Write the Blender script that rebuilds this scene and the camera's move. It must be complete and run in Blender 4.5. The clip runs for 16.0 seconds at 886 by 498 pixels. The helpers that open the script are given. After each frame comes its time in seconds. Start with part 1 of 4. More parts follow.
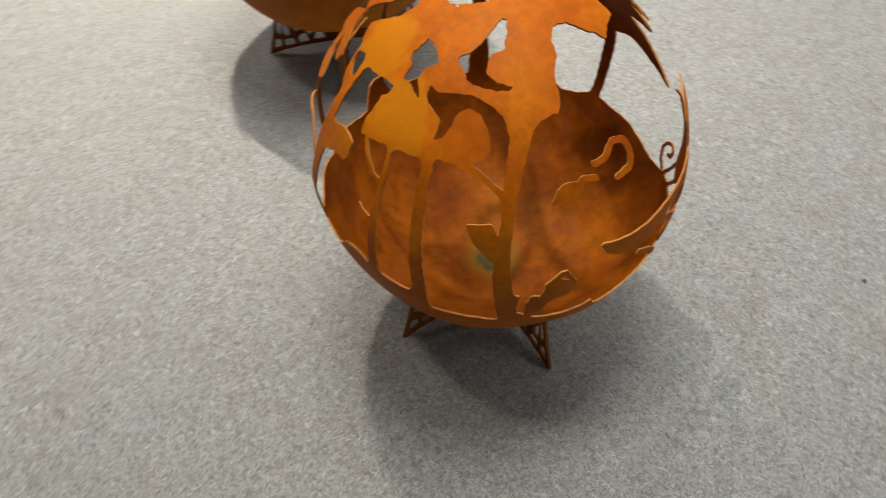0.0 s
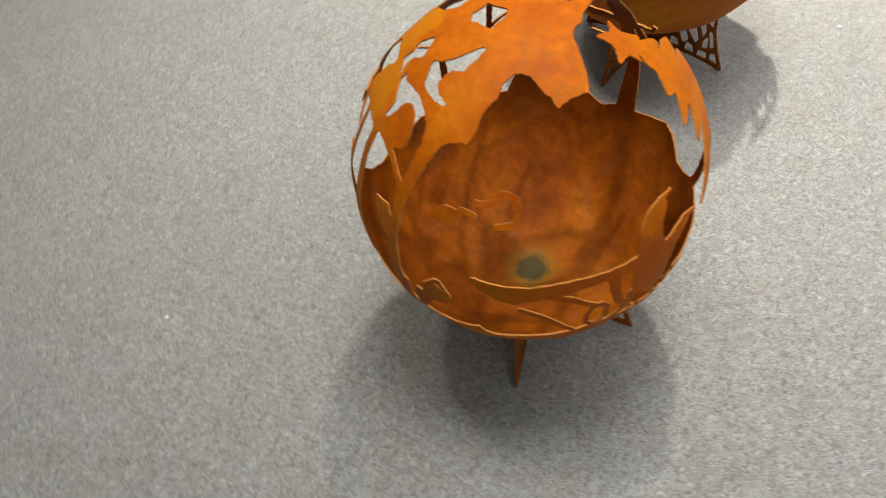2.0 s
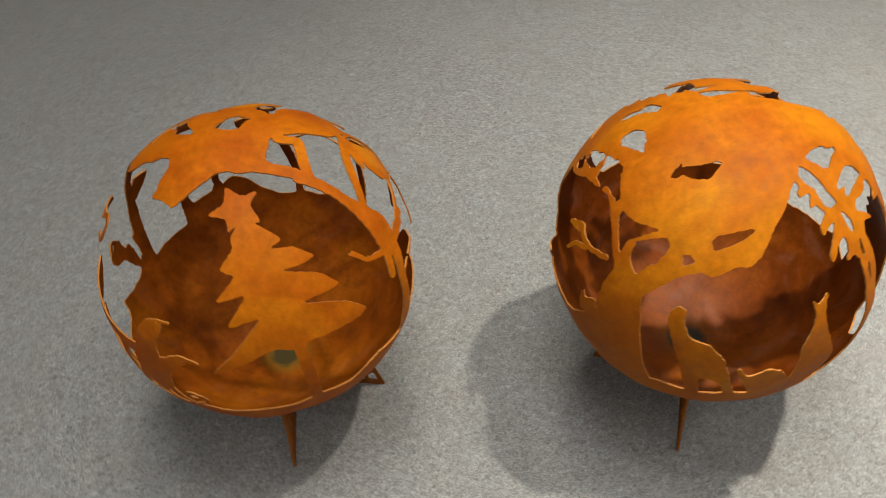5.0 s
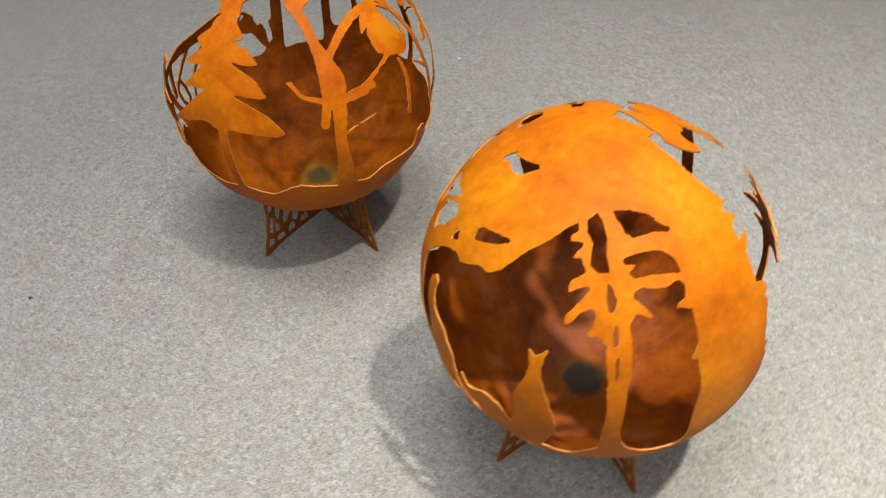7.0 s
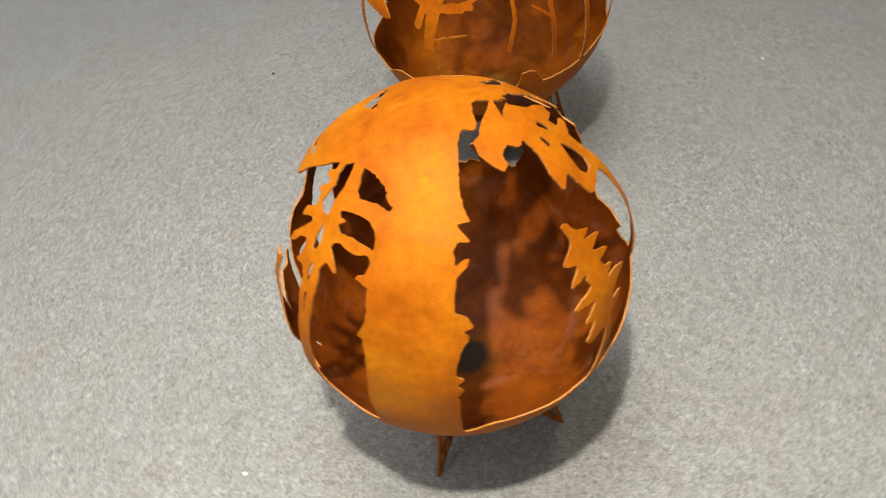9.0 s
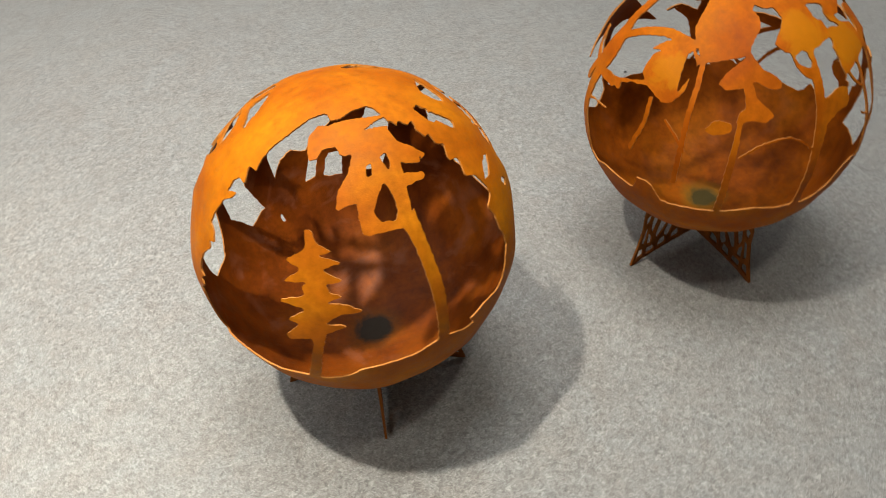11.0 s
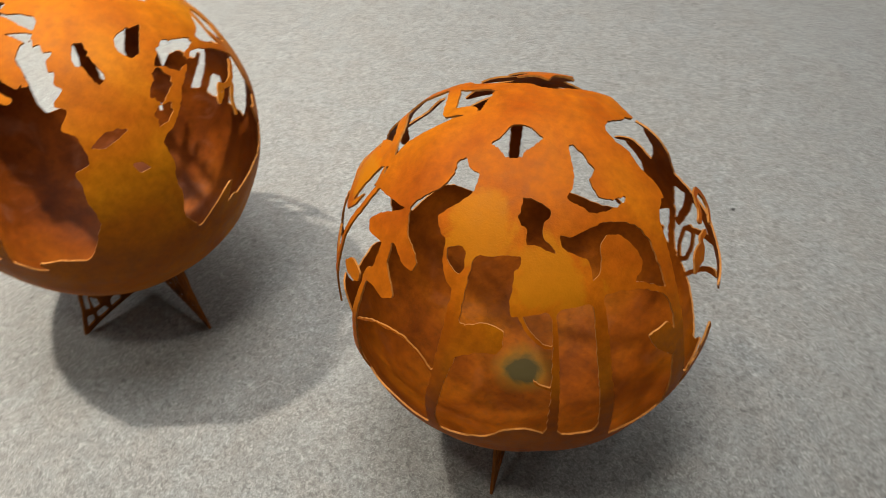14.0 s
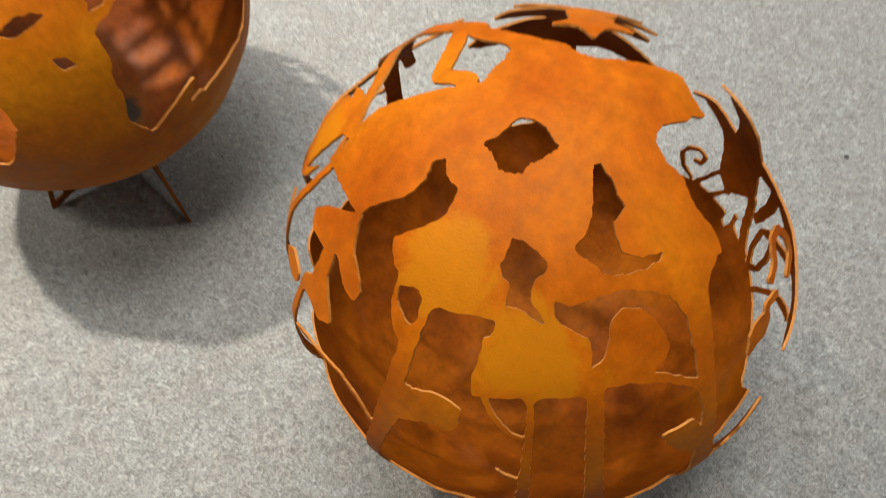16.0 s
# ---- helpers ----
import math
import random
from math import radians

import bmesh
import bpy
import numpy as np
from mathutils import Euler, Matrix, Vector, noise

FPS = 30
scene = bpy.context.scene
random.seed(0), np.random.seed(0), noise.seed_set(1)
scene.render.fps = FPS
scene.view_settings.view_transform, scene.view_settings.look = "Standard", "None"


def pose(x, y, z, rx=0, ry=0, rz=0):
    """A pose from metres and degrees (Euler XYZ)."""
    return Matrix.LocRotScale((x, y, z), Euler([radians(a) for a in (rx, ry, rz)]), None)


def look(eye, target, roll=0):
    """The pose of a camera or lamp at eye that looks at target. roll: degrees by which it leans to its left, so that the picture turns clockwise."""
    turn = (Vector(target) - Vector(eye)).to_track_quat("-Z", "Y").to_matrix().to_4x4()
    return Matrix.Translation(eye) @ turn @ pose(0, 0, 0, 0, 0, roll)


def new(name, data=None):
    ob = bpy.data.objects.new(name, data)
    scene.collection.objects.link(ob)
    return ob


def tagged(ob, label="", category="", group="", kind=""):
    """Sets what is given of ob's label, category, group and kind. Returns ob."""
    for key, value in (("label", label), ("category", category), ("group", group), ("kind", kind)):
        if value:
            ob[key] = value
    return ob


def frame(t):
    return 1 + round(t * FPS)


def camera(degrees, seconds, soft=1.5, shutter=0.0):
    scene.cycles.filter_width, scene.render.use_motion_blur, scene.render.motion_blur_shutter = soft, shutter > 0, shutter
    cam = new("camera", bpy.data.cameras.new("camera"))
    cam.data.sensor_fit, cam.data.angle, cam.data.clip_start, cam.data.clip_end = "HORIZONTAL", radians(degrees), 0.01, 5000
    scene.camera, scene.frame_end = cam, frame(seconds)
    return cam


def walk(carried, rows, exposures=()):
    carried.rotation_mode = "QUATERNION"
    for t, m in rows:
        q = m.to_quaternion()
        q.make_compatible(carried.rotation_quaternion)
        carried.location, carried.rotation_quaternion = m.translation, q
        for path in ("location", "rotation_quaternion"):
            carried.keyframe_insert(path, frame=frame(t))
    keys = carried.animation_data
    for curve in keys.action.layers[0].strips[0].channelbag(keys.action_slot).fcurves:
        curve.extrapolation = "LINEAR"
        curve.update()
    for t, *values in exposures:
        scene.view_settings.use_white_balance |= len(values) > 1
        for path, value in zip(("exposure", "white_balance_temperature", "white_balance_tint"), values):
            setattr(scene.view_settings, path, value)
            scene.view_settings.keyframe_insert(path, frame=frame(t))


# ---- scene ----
# ---- camera ----
cam = camera(53.16, 16.0, soft=0.95, shutter=0.4)
walk(cam, [
    (0.0, look((0.933, -0.464, 1.428), (0.075, -0.130, 0.300), -2.45)),
    (0.5, look((1.019, -0.342, 1.467), (0.056, -0.220, 0.300), -5.21)),
    (1.0, look((0.944, -0.137, 1.482), (-0.012, -0.134, 0.300), -4.31)),
    (1.5, look((0.952, 0.095, 1.502), (-0.041, -0.170, 0.300), -10.71)),
    (2.0, look((0.986, 0.404, 1.522), (0.133, -0.119, 0.300), -10.36)),
    (2.5, look((0.869, 0.593, 1.505), (-0.010, 0.082, 0.300), -4.18)),
    (3.0, look((0.675, 0.823, 1.545), (-0.124, -0.016, 0.300), -7.62)),
    (3.5, look((0.469, 1.083, 1.545), (-0.093, -0.005, 0.300), -3.31)),
    (4.0, look((0.200, 1.184, 1.532), (-0.171, -0.083, 0.300), -0.62)),
    (4.5, look((-0.144, 1.243, 1.567), (-0.342, -0.185, 0.300), -4.17)),
    (4.7, look((-0.231, 1.209, 1.614), (-0.331, -0.158, 0.300), -4.16)),
    (5.4, look((-0.699, 1.233, 1.642), (-0.408, -0.101, 0.300), -4.29)),
    (6.1, look((-1.150, 1.187, 1.605), (-0.474, 0.039, 0.300), -4.52)),
    (6.8, look((-1.442, 0.971, 1.569), (-0.523, 0.109, 0.300), -4.65)),
    (7.0, look((-1.489, 0.881, 1.564), (-0.531, 0.059, 0.300), -2.65)),
    (7.5, look((-1.608, 0.635, 1.554), (-0.599, 0.074, 0.300), -6.36)),
    (8.0, look((-1.831, 0.393, 1.533), (-0.732, 0.125, 0.300), -5.89)),
    (8.5, look((-1.944, 0.141, 1.542), (-0.783, 0.111, 0.300), -6.48)),
    (9.0, look((-1.895, -0.182, 1.551), (-0.734, 0.045, 0.300), -7.84)),
    (9.2, look((-1.898, -0.308, 1.564), (-0.747, 0.012, 0.300), -5.31)),
    (9.9, look((-1.746, -0.754, 1.582), (-0.736, -0.026, 0.300), -5.03)),
    (10.6, look((-1.437, -1.108, 1.590), (-0.717, -0.037, 0.300), -4.50)),
    (11.3, look((-1.049, -1.245, 1.590), (-0.653, -0.017, 0.300), -4.22)),
    (11.5, look((-0.950, -1.262, 1.584), (-0.605, -0.032, 0.300), -4.77)),
    (12.0, look((-0.647, -1.232, 1.586), (-0.454, 0.056, 0.300), -2.54)),
    (12.5, look((-0.341, -1.248, 1.594), (-0.431, 0.105, 0.300), -5.23)),
    (13.0, look((-0.057, -1.261, 1.588), (-0.388, -0.010, 0.300), -4.73)),
    (13.5, look((0.149, -1.072, 1.544), (-0.192, 0.065, 0.300), -2.37)),
    (14.0, look((0.314, -0.899, 1.499), (-0.187, 0.081, 0.300), -4.10)),
    (14.5, look((0.486, -0.751, 1.481), (-0.231, 0.023, 0.300), -7.05)),
    (15.0, look((0.450, -0.641, 1.480), (-0.243, 0.045, 0.300), -7.48)),
    (15.5, look((0.323, -0.557, 1.482), (-0.236, 0.080, 0.300), -6.20)),
    (16.0, look((0.238, -0.462, 1.388), (-0.148, 0.004, 0.300), -6.58)),
], exposures=[
    (0, -0.05), (0.5, -0.13), (1.5, -0.06), (2, 0.05), (2.5, 0.0), (3, -0.14), (3.5, -0.33), (4.0, -0.27), (4.5, -0.53), (7, -0.02), (8, -0.10), (9, -0.17),
    (11.5, -0.28), (12.5, -0.37), (13.0, -0.32), (13.5, -0.18), (14.0, -0.2), (15, -0.34), (15.5, -0.33), (16, 0.03)])

# ---- world, lights, exposure ----
world = bpy.data.worlds.new("hall_air")
scene.world = world
world.use_nodes = True
world.node_tree.nodes["Background"].inputs[0].default_value = (0.80, 0.87, 1.0, 1)
world.node_tree.nodes["Background"].inputs[1].default_value = 0.02


def overhead_light(name, x, y, z, size, watts, colour, spread=180):
    lamp = bpy.data.lights.new(name, "AREA")
    lamp.shape, lamp.size, lamp.energy, lamp.color = "DISK", size, watts, colour
    lamp.spread = radians(spread)
    ob = new(name, lamp)
    ob.matrix_world = pose(x, y, z)
    return ob


WARM, COOL = (1.0, 0.90, 0.76), (1.0, 0.96, 0.905)
# two spot lamps cast the crossing round shadows; the wide discs are added, unseen fill lights
overhead_light("spot_lamp_light", -2.0, -0.03, 4.25, 0.16, 58, WARM, 68)
overhead_light("spot_lamp_light", -0.4, -1.6, 4.25, 0.34, 24, WARM, 120)
for px, py, watts in ((-0.4, 0.3, 78), (-5.0, 0.4, 66), (-3.1, 2.6, 30), (-0.6, 2.6, 28), (2.8, 3.4, 52), (4.6, 0.6, 24),
                      (-0.2, 4.8, 50), (-5.2, -2.8, 46), (-5.2, 3.6, 30)):
    overhead_light("fill_light", px, py, 4.3, 1.8, watts, COOL, 130)


# ---- materials ----
def material(name, rough=0.6, metal=0.0):
    m = bpy.data.materials.new(name)
    m.use_nodes = True
    n = m.node_tree.nodes
    b = n["Principled BSDF"]
    b.inputs["Roughness"].default_value, b.inputs["Metallic"].default_value = rough, metal
    return m, n, m.node_tree.links, b


def noise_node(n, l, vec, scale, detail=4.0, rough=0.6, distort=0.0):
    t = n.new("ShaderNodeTexNoise")
    t.inputs["Scale"].default_value, t.inputs["Detail"].default_value = scale, detail
    t.inputs["Roughness"].default_value, t.inputs["Distortion"].default_value = rough, distort
    l.new(vec, t.inputs["Vector"])
    return t.outputs["Fac"]


def ramp(n, l, fac, *stops):
    r = n.new("ShaderNodeValToRGB")
    while len(r.color_ramp.elements) < len(stops):
        r.color_ramp.elements.new(0.5)
    for e, (p, c) in zip(r.color_ramp.elements, stops):
        e.position, e.color = p, (*c, 1)
    l.new(fac, r.inputs[0])
    return r.outputs[0]


def mix(n, l, fac, a, b, how="MIX"):
    m = n.new("ShaderNodeMix")
    m.data_type, m.blend_type = "RGBA", how
    for sock, v in ((m.inputs[0], fac), (m.inputs[6], a), (m.inputs[7], b)):
        if isinstance(v, (int, float)):
            sock.default_value = v
        elif isinstance(v, tuple):
            sock.default_value = (*v, 1)
        else:
            l.new(v, sock)
    return m.outputs[2]


def bump(n, l, b, height, strength, distance):
    k = n.new("ShaderNodeBump")
    k.inputs["Strength"].default_value, k.inputs["Distance"].default_value = strength, distance
    l.new(height, k.inputs["Height"])
    l.new(k.outputs[0], b.inputs["Normal"])


def rust(name, dark, mid, light, rough=0.72, heat=None, ochre=()):
    m, n, l, b = material(name, rough)
    b.inputs["Specular IOR Level"].default_value = heat[6] if heat else 0.09
    v = n.new("ShaderNodeTexCoord").outputs["Object"]
    big = noise_node(n, l, v, 5.5, 5, 0.55, 0.6)
    fine = noise_node(n, l, v, 60, 6, 0.7)
    grit = noise_node(n, l, v, 420, 2, 0.6)
    c = ramp(n, l, big, (0.30, dark), (0.50, mid), (0.72, light))
    c = mix(n, l, 0.45, c, ramp(n, l, fine, (0.32, (0.30, 0.30, 0.30)), (0.65, (0.72, 0.68, 0.62))), "OVERLAY")
    blotch = noise_node(n, l, v, 19, 4, 0.6, 0.9)
    c = mix(n, l, 0.30 if heat else 0.12, c, ramp(n, l, blotch, (0.36, (0.30, 0.27, 0.24)), (0.66, (0.70, 0.68, 0.66))), "OVERLAY")
    streak = n.new("ShaderNodeMapping")
    streak.inputs["Scale"].default_value = (26, 26, 3)
    l.new(v, streak.inputs["Vector"])
    run = noise_node(n, l, streak.outputs[0], 1.0, 3, 0.6)
    c = mix(n, l, ramp(n, l, run, (0.56, (0, 0, 0)), (0.75, (0.35, 0.35, 0.35))), c, dark)
    for x, y, z, size in ochre:
        # yellower colour around each given point, with a blotchy edge
        near = n.new("ShaderNodeVectorMath")
        near.operation = "DISTANCE"
        near.inputs[1].default_value = (x, y, z)
        l.new(v, near.inputs[0])
        soft = n.new("ShaderNodeMath")
        soft.operation = "MULTIPLY_ADD"
        soft.inputs[1].default_value = 1 / size
        l.new(near.outputs["Value"], soft.inputs[0])
        l.new(blotch, soft.inputs[2])
        c = mix(n, l, ramp(n, l, soft.outputs[0], (0.85, (0.6, 0.6, 0.6)), (0.99, (0, 0, 0))), c, (0.47, 0.172, 0.003))
    if heat:
        # pinkish blotches: the sheen of the inner skin, painted into its colour
        pink_sheen = noise_node(n, l, v, 7.5, 5, 0.6, 1.4)
        c = mix(n, l, ramp(n, l, pink_sheen, (0.52, (0, 0, 0)), (0.66, (heat[5],) * 3)), c, (0.215, 0.080, 0.040))
        scale = noise_node(n, l, v, 28, 5, 0.7, 2.0)
        c = mix(n, l, ramp(n, l, scale, (0.34, (0.20, 0.20, 0.20)), (0.44, (0, 0, 0))), c, (0.055, 0.014, 0.003))
        # weld heat and soot over the place where the legs meet
        low = n.new("ShaderNodeVectorMath")
        low.operation = "DISTANCE"
        low.inputs[1].default_value = (heat[0], heat[1], -0.30)
        l.new(v, low.inputs[0])
        wob = n.new("ShaderNodeMath")
        wob.operation = "MULTIPLY_ADD"
        wob.inputs[1].default_value = 0.034
        l.new(blotch, wob.inputs[0])
        l.new(low.outputs["Value"], wob.inputs[2])
        wide = n.new("ShaderNodeMath")
        wide.operation = "MULTIPLY"
        wide.inputs[1].default_value = 10.0 * heat[2]
        l.new(wob.outputs[0], wide.inputs[0])
        h = heat[3]
        c = mix(n, l, ramp(n, l, wide.outputs[0], (0.50, (h, h, h)), (0.80, (0, 0, 0))), c, (0.235, 0.125, 0.012))
        c = mix(n, l, ramp(n, l, wide.outputs[0], (0.44, (0.95, 0.95, 0.95)), (0.57, (0, 0, 0))), c, heat[4])
    l.new(c, b.inputs["Base Color"])
    r = n.new("ShaderNodeMapRange")
    r.inputs[1].default_value, r.inputs[2].default_value = 0.3, 0.7
    r.inputs[3].default_value, r.inputs[4].default_value = rough - 0.12, rough + 0.12
    l.new(fine, r.inputs[0])
    l.new(r.outputs[0], b.inputs["Roughness"])
    add = n.new("ShaderNodeMath")
    add.operation = "ADD"
    l.new(fine, add.inputs[0])
    l.new(grit, add.inputs[1])
    bump(n, l, b, add.outputs[0], 0.35, 0.0012)
    return m


RUST_FOREST = rust("weathered_steel", (0.30, 0.060, 0.0014), (0.385, 0.097, 0.0018), (0.48, 0.150, 0.0025), 0.58, ochre=((0.103, -0.193, 0.205, 0.115), (-0.005, -0.173, 0.245, 0.105), (-0.221, -0.081, 0.186, 0.090)))
RUST_TREES = rust("weathered_steel_plain", (0.275, 0.064, 0.0016), (0.355, 0.103, 0.0022), (0.44, 0.161, 0.003), 0.58)
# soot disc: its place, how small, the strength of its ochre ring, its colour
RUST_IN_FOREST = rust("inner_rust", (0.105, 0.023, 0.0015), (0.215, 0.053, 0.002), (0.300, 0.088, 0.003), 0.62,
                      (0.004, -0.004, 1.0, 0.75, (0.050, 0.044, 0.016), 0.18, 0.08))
# browner steel than outside, with the globe's inner shade darkened into its colour
RUST_IN_TREES = rust("inner_rust_sooted_shaded", (0.075, 0.0155, 0.0015), (0.165, 0.038, 0.002), (0.240, 0.064, 0.003), 0.50,
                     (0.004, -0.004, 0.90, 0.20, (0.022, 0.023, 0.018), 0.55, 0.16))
RUST_EDGE = rust("cut_edge_rust", (0.34, 0.125, 0.022), (0.42, 0.17, 0.038), (0.50, 0.225, 0.06), 0.5)
RUST_LEG = rust("leg_rust", (0.13, 0.042, 0.010), (0.24, 0.078, 0.014), (0.33, 0.115, 0.02), 0.75)


def felt():
    m, n, l, b = material("grey_felt", 0.62)
    b.inputs["Specular IOR Level"].default_value = 0.5
    b.inputs["Sheen Weight"].default_value = 0.9
    b.inputs["Sheen Roughness"].default_value = 0.5
    v = n.new("ShaderNodeTexCoord").outputs["Object"]
    fibre = noise_node(n, l, v, 112, 4, 0.78, 1.6)
    tuft = noise_node(n, l, v, 38, 5, 0.62, 1.4)
    patch = noise_node(n, l, v, 2.2, 4, 0.5)
    mottle = noise_node(n, l, v, 9, 4, 0.6, 0.8)
    fleck = noise_node(n, l, v, 190, 2, 0.5, 2.5)
    c = ramp(n, l, fibre, (0.36, (0.096, 0.098, 0.096)), (0.5, (0.193, 0.200, 0.198)), (0.64, (0.345, 0.352, 0.347)))
    c = mix(n, l, 0.50, c, ramp(n, l, tuft, (0.33, (0.33, 0.305, 0.29)), (0.67, (0.63, 0.66, 0.665))), "OVERLAY")
    c = mix(n, l, 0.35, c, ramp(n, l, patch, (0.3, (0.42, 0.43, 0.44)), (0.7, (0.56, 0.56, 0.55))), "OVERLAY")
    c = mix(n, l, 0.30, c, ramp(n, l, mottle, (0.32, (0.47, 0.42, 0.37)), (0.68, (0.52, 0.56, 0.58))), "OVERLAY")
    # pale and dark hairs pressed into the pile
    c = mix(n, l, ramp(n, l, fleck, (0.655, (0, 0, 0)), (0.70, (0.75, 0.75, 0.75))), c, (0.50, 0.51, 0.50))
    c = mix(n, l, ramp(n, l, fleck, (0.30, (0.7, 0.7, 0.7)), (0.345, (0, 0, 0))), c, (0.055, 0.054, 0.052))
    l.new(c, b.inputs["Base Color"])
    bump(n, l, b, fibre, 0.7, 0.003)
    return m


def plain(name, colour, rough=0.8, scale=8.0):
    m, n, l, b = material(name, rough)
    v = n.new("ShaderNodeTexCoord").outputs["Object"]
    f = noise_node(n, l, v, scale, 5, 0.6)
    lo, hi = tuple(k * 0.85 for k in colour), tuple(min(1, k * 1.1) for k in colour)
    l.new(ramp(n, l, f, (0.3, lo), (0.7, hi)), b.inputs["Base Color"])
    bump(n, l, b, f, 0.2, 0.002)
    return m


FELT = felt()
# for the unseen walls and ceiling; grey set low to weaken bounced light
PAINT = plain("wall_paint", (0.26, 0.26, 0.255))
PAPER = plain("paper_white", (0.82, 0.80, 0.78), 0.7, 30)
LINT_DARK = plain("lint_dark", (0.06, 0.06, 0.06))
BOARD = plain("brown_board", (0.34, 0.17, 0.09), 0.6, 14)


# ---- helpers for meshes ----
def part(name, bm, mat, parent=None, label=""):
    me = bpy.data.meshes.new(name)
    bm.to_mesh(me)
    bm.free()
    me.materials.append(mat)
    ob = new(name, me)
    if parent:
        ob.parent = parent
    if label:
        tagged(ob, label)
    return ob


def box(sx, sy, sz, at=(0, 0, 0), bevel=0.0):
    bm = bmesh.new()
    bmesh.ops.create_cube(bm, size=1, matrix=Matrix.Translation(at) @ Matrix.Diagonal((sx, sy, sz, 1)))
    if bevel:
        bmesh.ops.bevel(bm, geom=bm.edges[:], offset=bevel, segments=2, affect="EDGES")
    return bm


# ---- the room ----
bm = bmesh.new()
bmesh.ops.create_grid(bm, x_segments=24, y_segments=24, size=6.5)
floor = part("floor", bm, FELT)
floor.location = (-0.4, 0, 0)
tagged(floor, "speckled grey felt carpet laid over the hall floor", "carpet", kind="structure")
for wname, sx, sy, x, y in (("wall_north", 13.2, 0.1, -0.4, 6.55), ("wall_south", 13.2, 0.1, -0.4, -6.55),
                            ("wall_east", 0.1, 13.0, 6.15, 0), ("wall_west", 0.1, 13.0, -6.95, 0)):
    w = part(wname, box(sx, sy, 4.4, (0, 0, 2.2)), PAINT)
    w.location = (x, y, 0)
    tagged(w, "plain grey painted hall wall, added out of view", "wall", kind="structure")
c = part("ceiling", box(13.2, 13.2, 0.1, (0, 0, 0.05)), PAINT)
c.location = (-0.4, 0, 4.4)
tagged(c, "plain grey painted hall ceiling, added out of view", "ceiling", kind="structure")


# ---- cut steel spheres ----
def facing(lon, lat):
    """The unit vectors out, east and north at a place on a sphere, in degrees."""
    a, b = radians(lon), radians(lat)
    out = np.array((math.cos(b) * math.cos(a), math.cos(b) * math.sin(a), math.sin(b)))
    east = np.array((-math.sin(a), math.cos(a), 0.0))
    return out, east, np.cross(out, east)


def inside_distance(px, py, outline):
    """How deep points lie inside a closed outline (negative outside), in degrees."""
    best = np.full(px.shape, 1e9)
    odd = np.zeros(px.shape, bool)
    for (ax, ay), (bx, by) in zip(outline, outline[1:] + outline[:1]):
        ex, ey = bx - ax, by - ay
        k = np.clip(((px - ax) * ex + (py - ay) * ey) / max(ex * ex + ey * ey, 1e-9), 0, 1)
        best = np.minimum(best, np.hypot(px - ax - k * ex, py - ay - k * ey))
        if ay != by:
            odd ^= ((ay > py) != (by > py)) & (px < ex * (py - ay) / ey + ax)
    return np.where(odd, best, -best)


def stroke_distance(px, py, line, half):
    """The same for a bar along an open line: half its width at the start and at the end."""
    best = np.full(px.shape, -1e9)
    n = len(line) - 1
    for i, ((ax, ay), (bx, by)) in enumerate(zip(line, line[1:])):
        ex, ey = bx - ax, by - ay
        k = np.clip(((px - ax) * ex + (py - ay) * ey) / max(ex * ex + ey * ey, 1e-9), 0, 1)
        w = half[0] + (half[1] - half[0]) * (i + k) / n
        best = np.maximum(best, w - np.hypot(px - ax - k * ex, py - ay - k * ey))
    return best


def smooth(outline, closed=True):
    """Rounds a drawn outline by cutting its corners once."""
    pts, n = [], len(outline)
    for i in range(n if closed else n - 1):
        (ax, ay), (bx, by) = outline[i], outline[(i + 1) % n]
        pts += [(ax * 0.88 + bx * 0.12, ay * 0.88 + by * 0.12), (ax * 0.12 + bx * 0.88, ay * 0.12 + by * 0.88)]
    return pts if closed else [outline[0]] + pts[1:-1] + [outline[-1]]


STEP = 0.6


def stencil(motifs):
    """Steel (above zero) or gap (below) over the whole sphere, on a grid of longitudes and latitudes."""
    lon = np.radians(np.arange(0, 360, STEP))
    lat = np.radians(np.linspace(-89.7, 89.7, int(180 / STEP)))
    lo, la = np.meshgrid(lon, lat)
    grid = np.stack((np.cos(la) * np.cos(lo), np.cos(la) * np.sin(lo), np.sin(la)), -1)
    field = np.full(lo.shape, 4.0)
    for kind, at, shape, *width in motifs:
        out, east, north = facing(*at)
        turn = np.degrees(np.arccos(np.clip(grid @ out, -1, 1)))
        reach = max(math.hypot(*p) for p in shape) + 5
        near = turn < reach
        g, th = grid[near], turn[near]
        s = th / np.maximum(np.sin(np.radians(th)), 1e-6)
        px, py = s * (g @ east), s * (g @ north)
        if width:
            d = stroke_distance(px, py, smooth(shape, False), width[0])
        else:
            d = inside_distance(px, py, smooth(shape))
        field[near] = np.minimum(field[near], -d) if kind == "gap" else np.maximum(field[near], d)
    ragged = 0.10 * np.sin(lo * 61 + 3 * np.sin(la * 47)) + 0.08 * np.sin(la * 97 + 2 * np.sin(lo * 83))
    field = np.where(np.abs(field) < 1.5, field + ragged, field)
    return grid, field


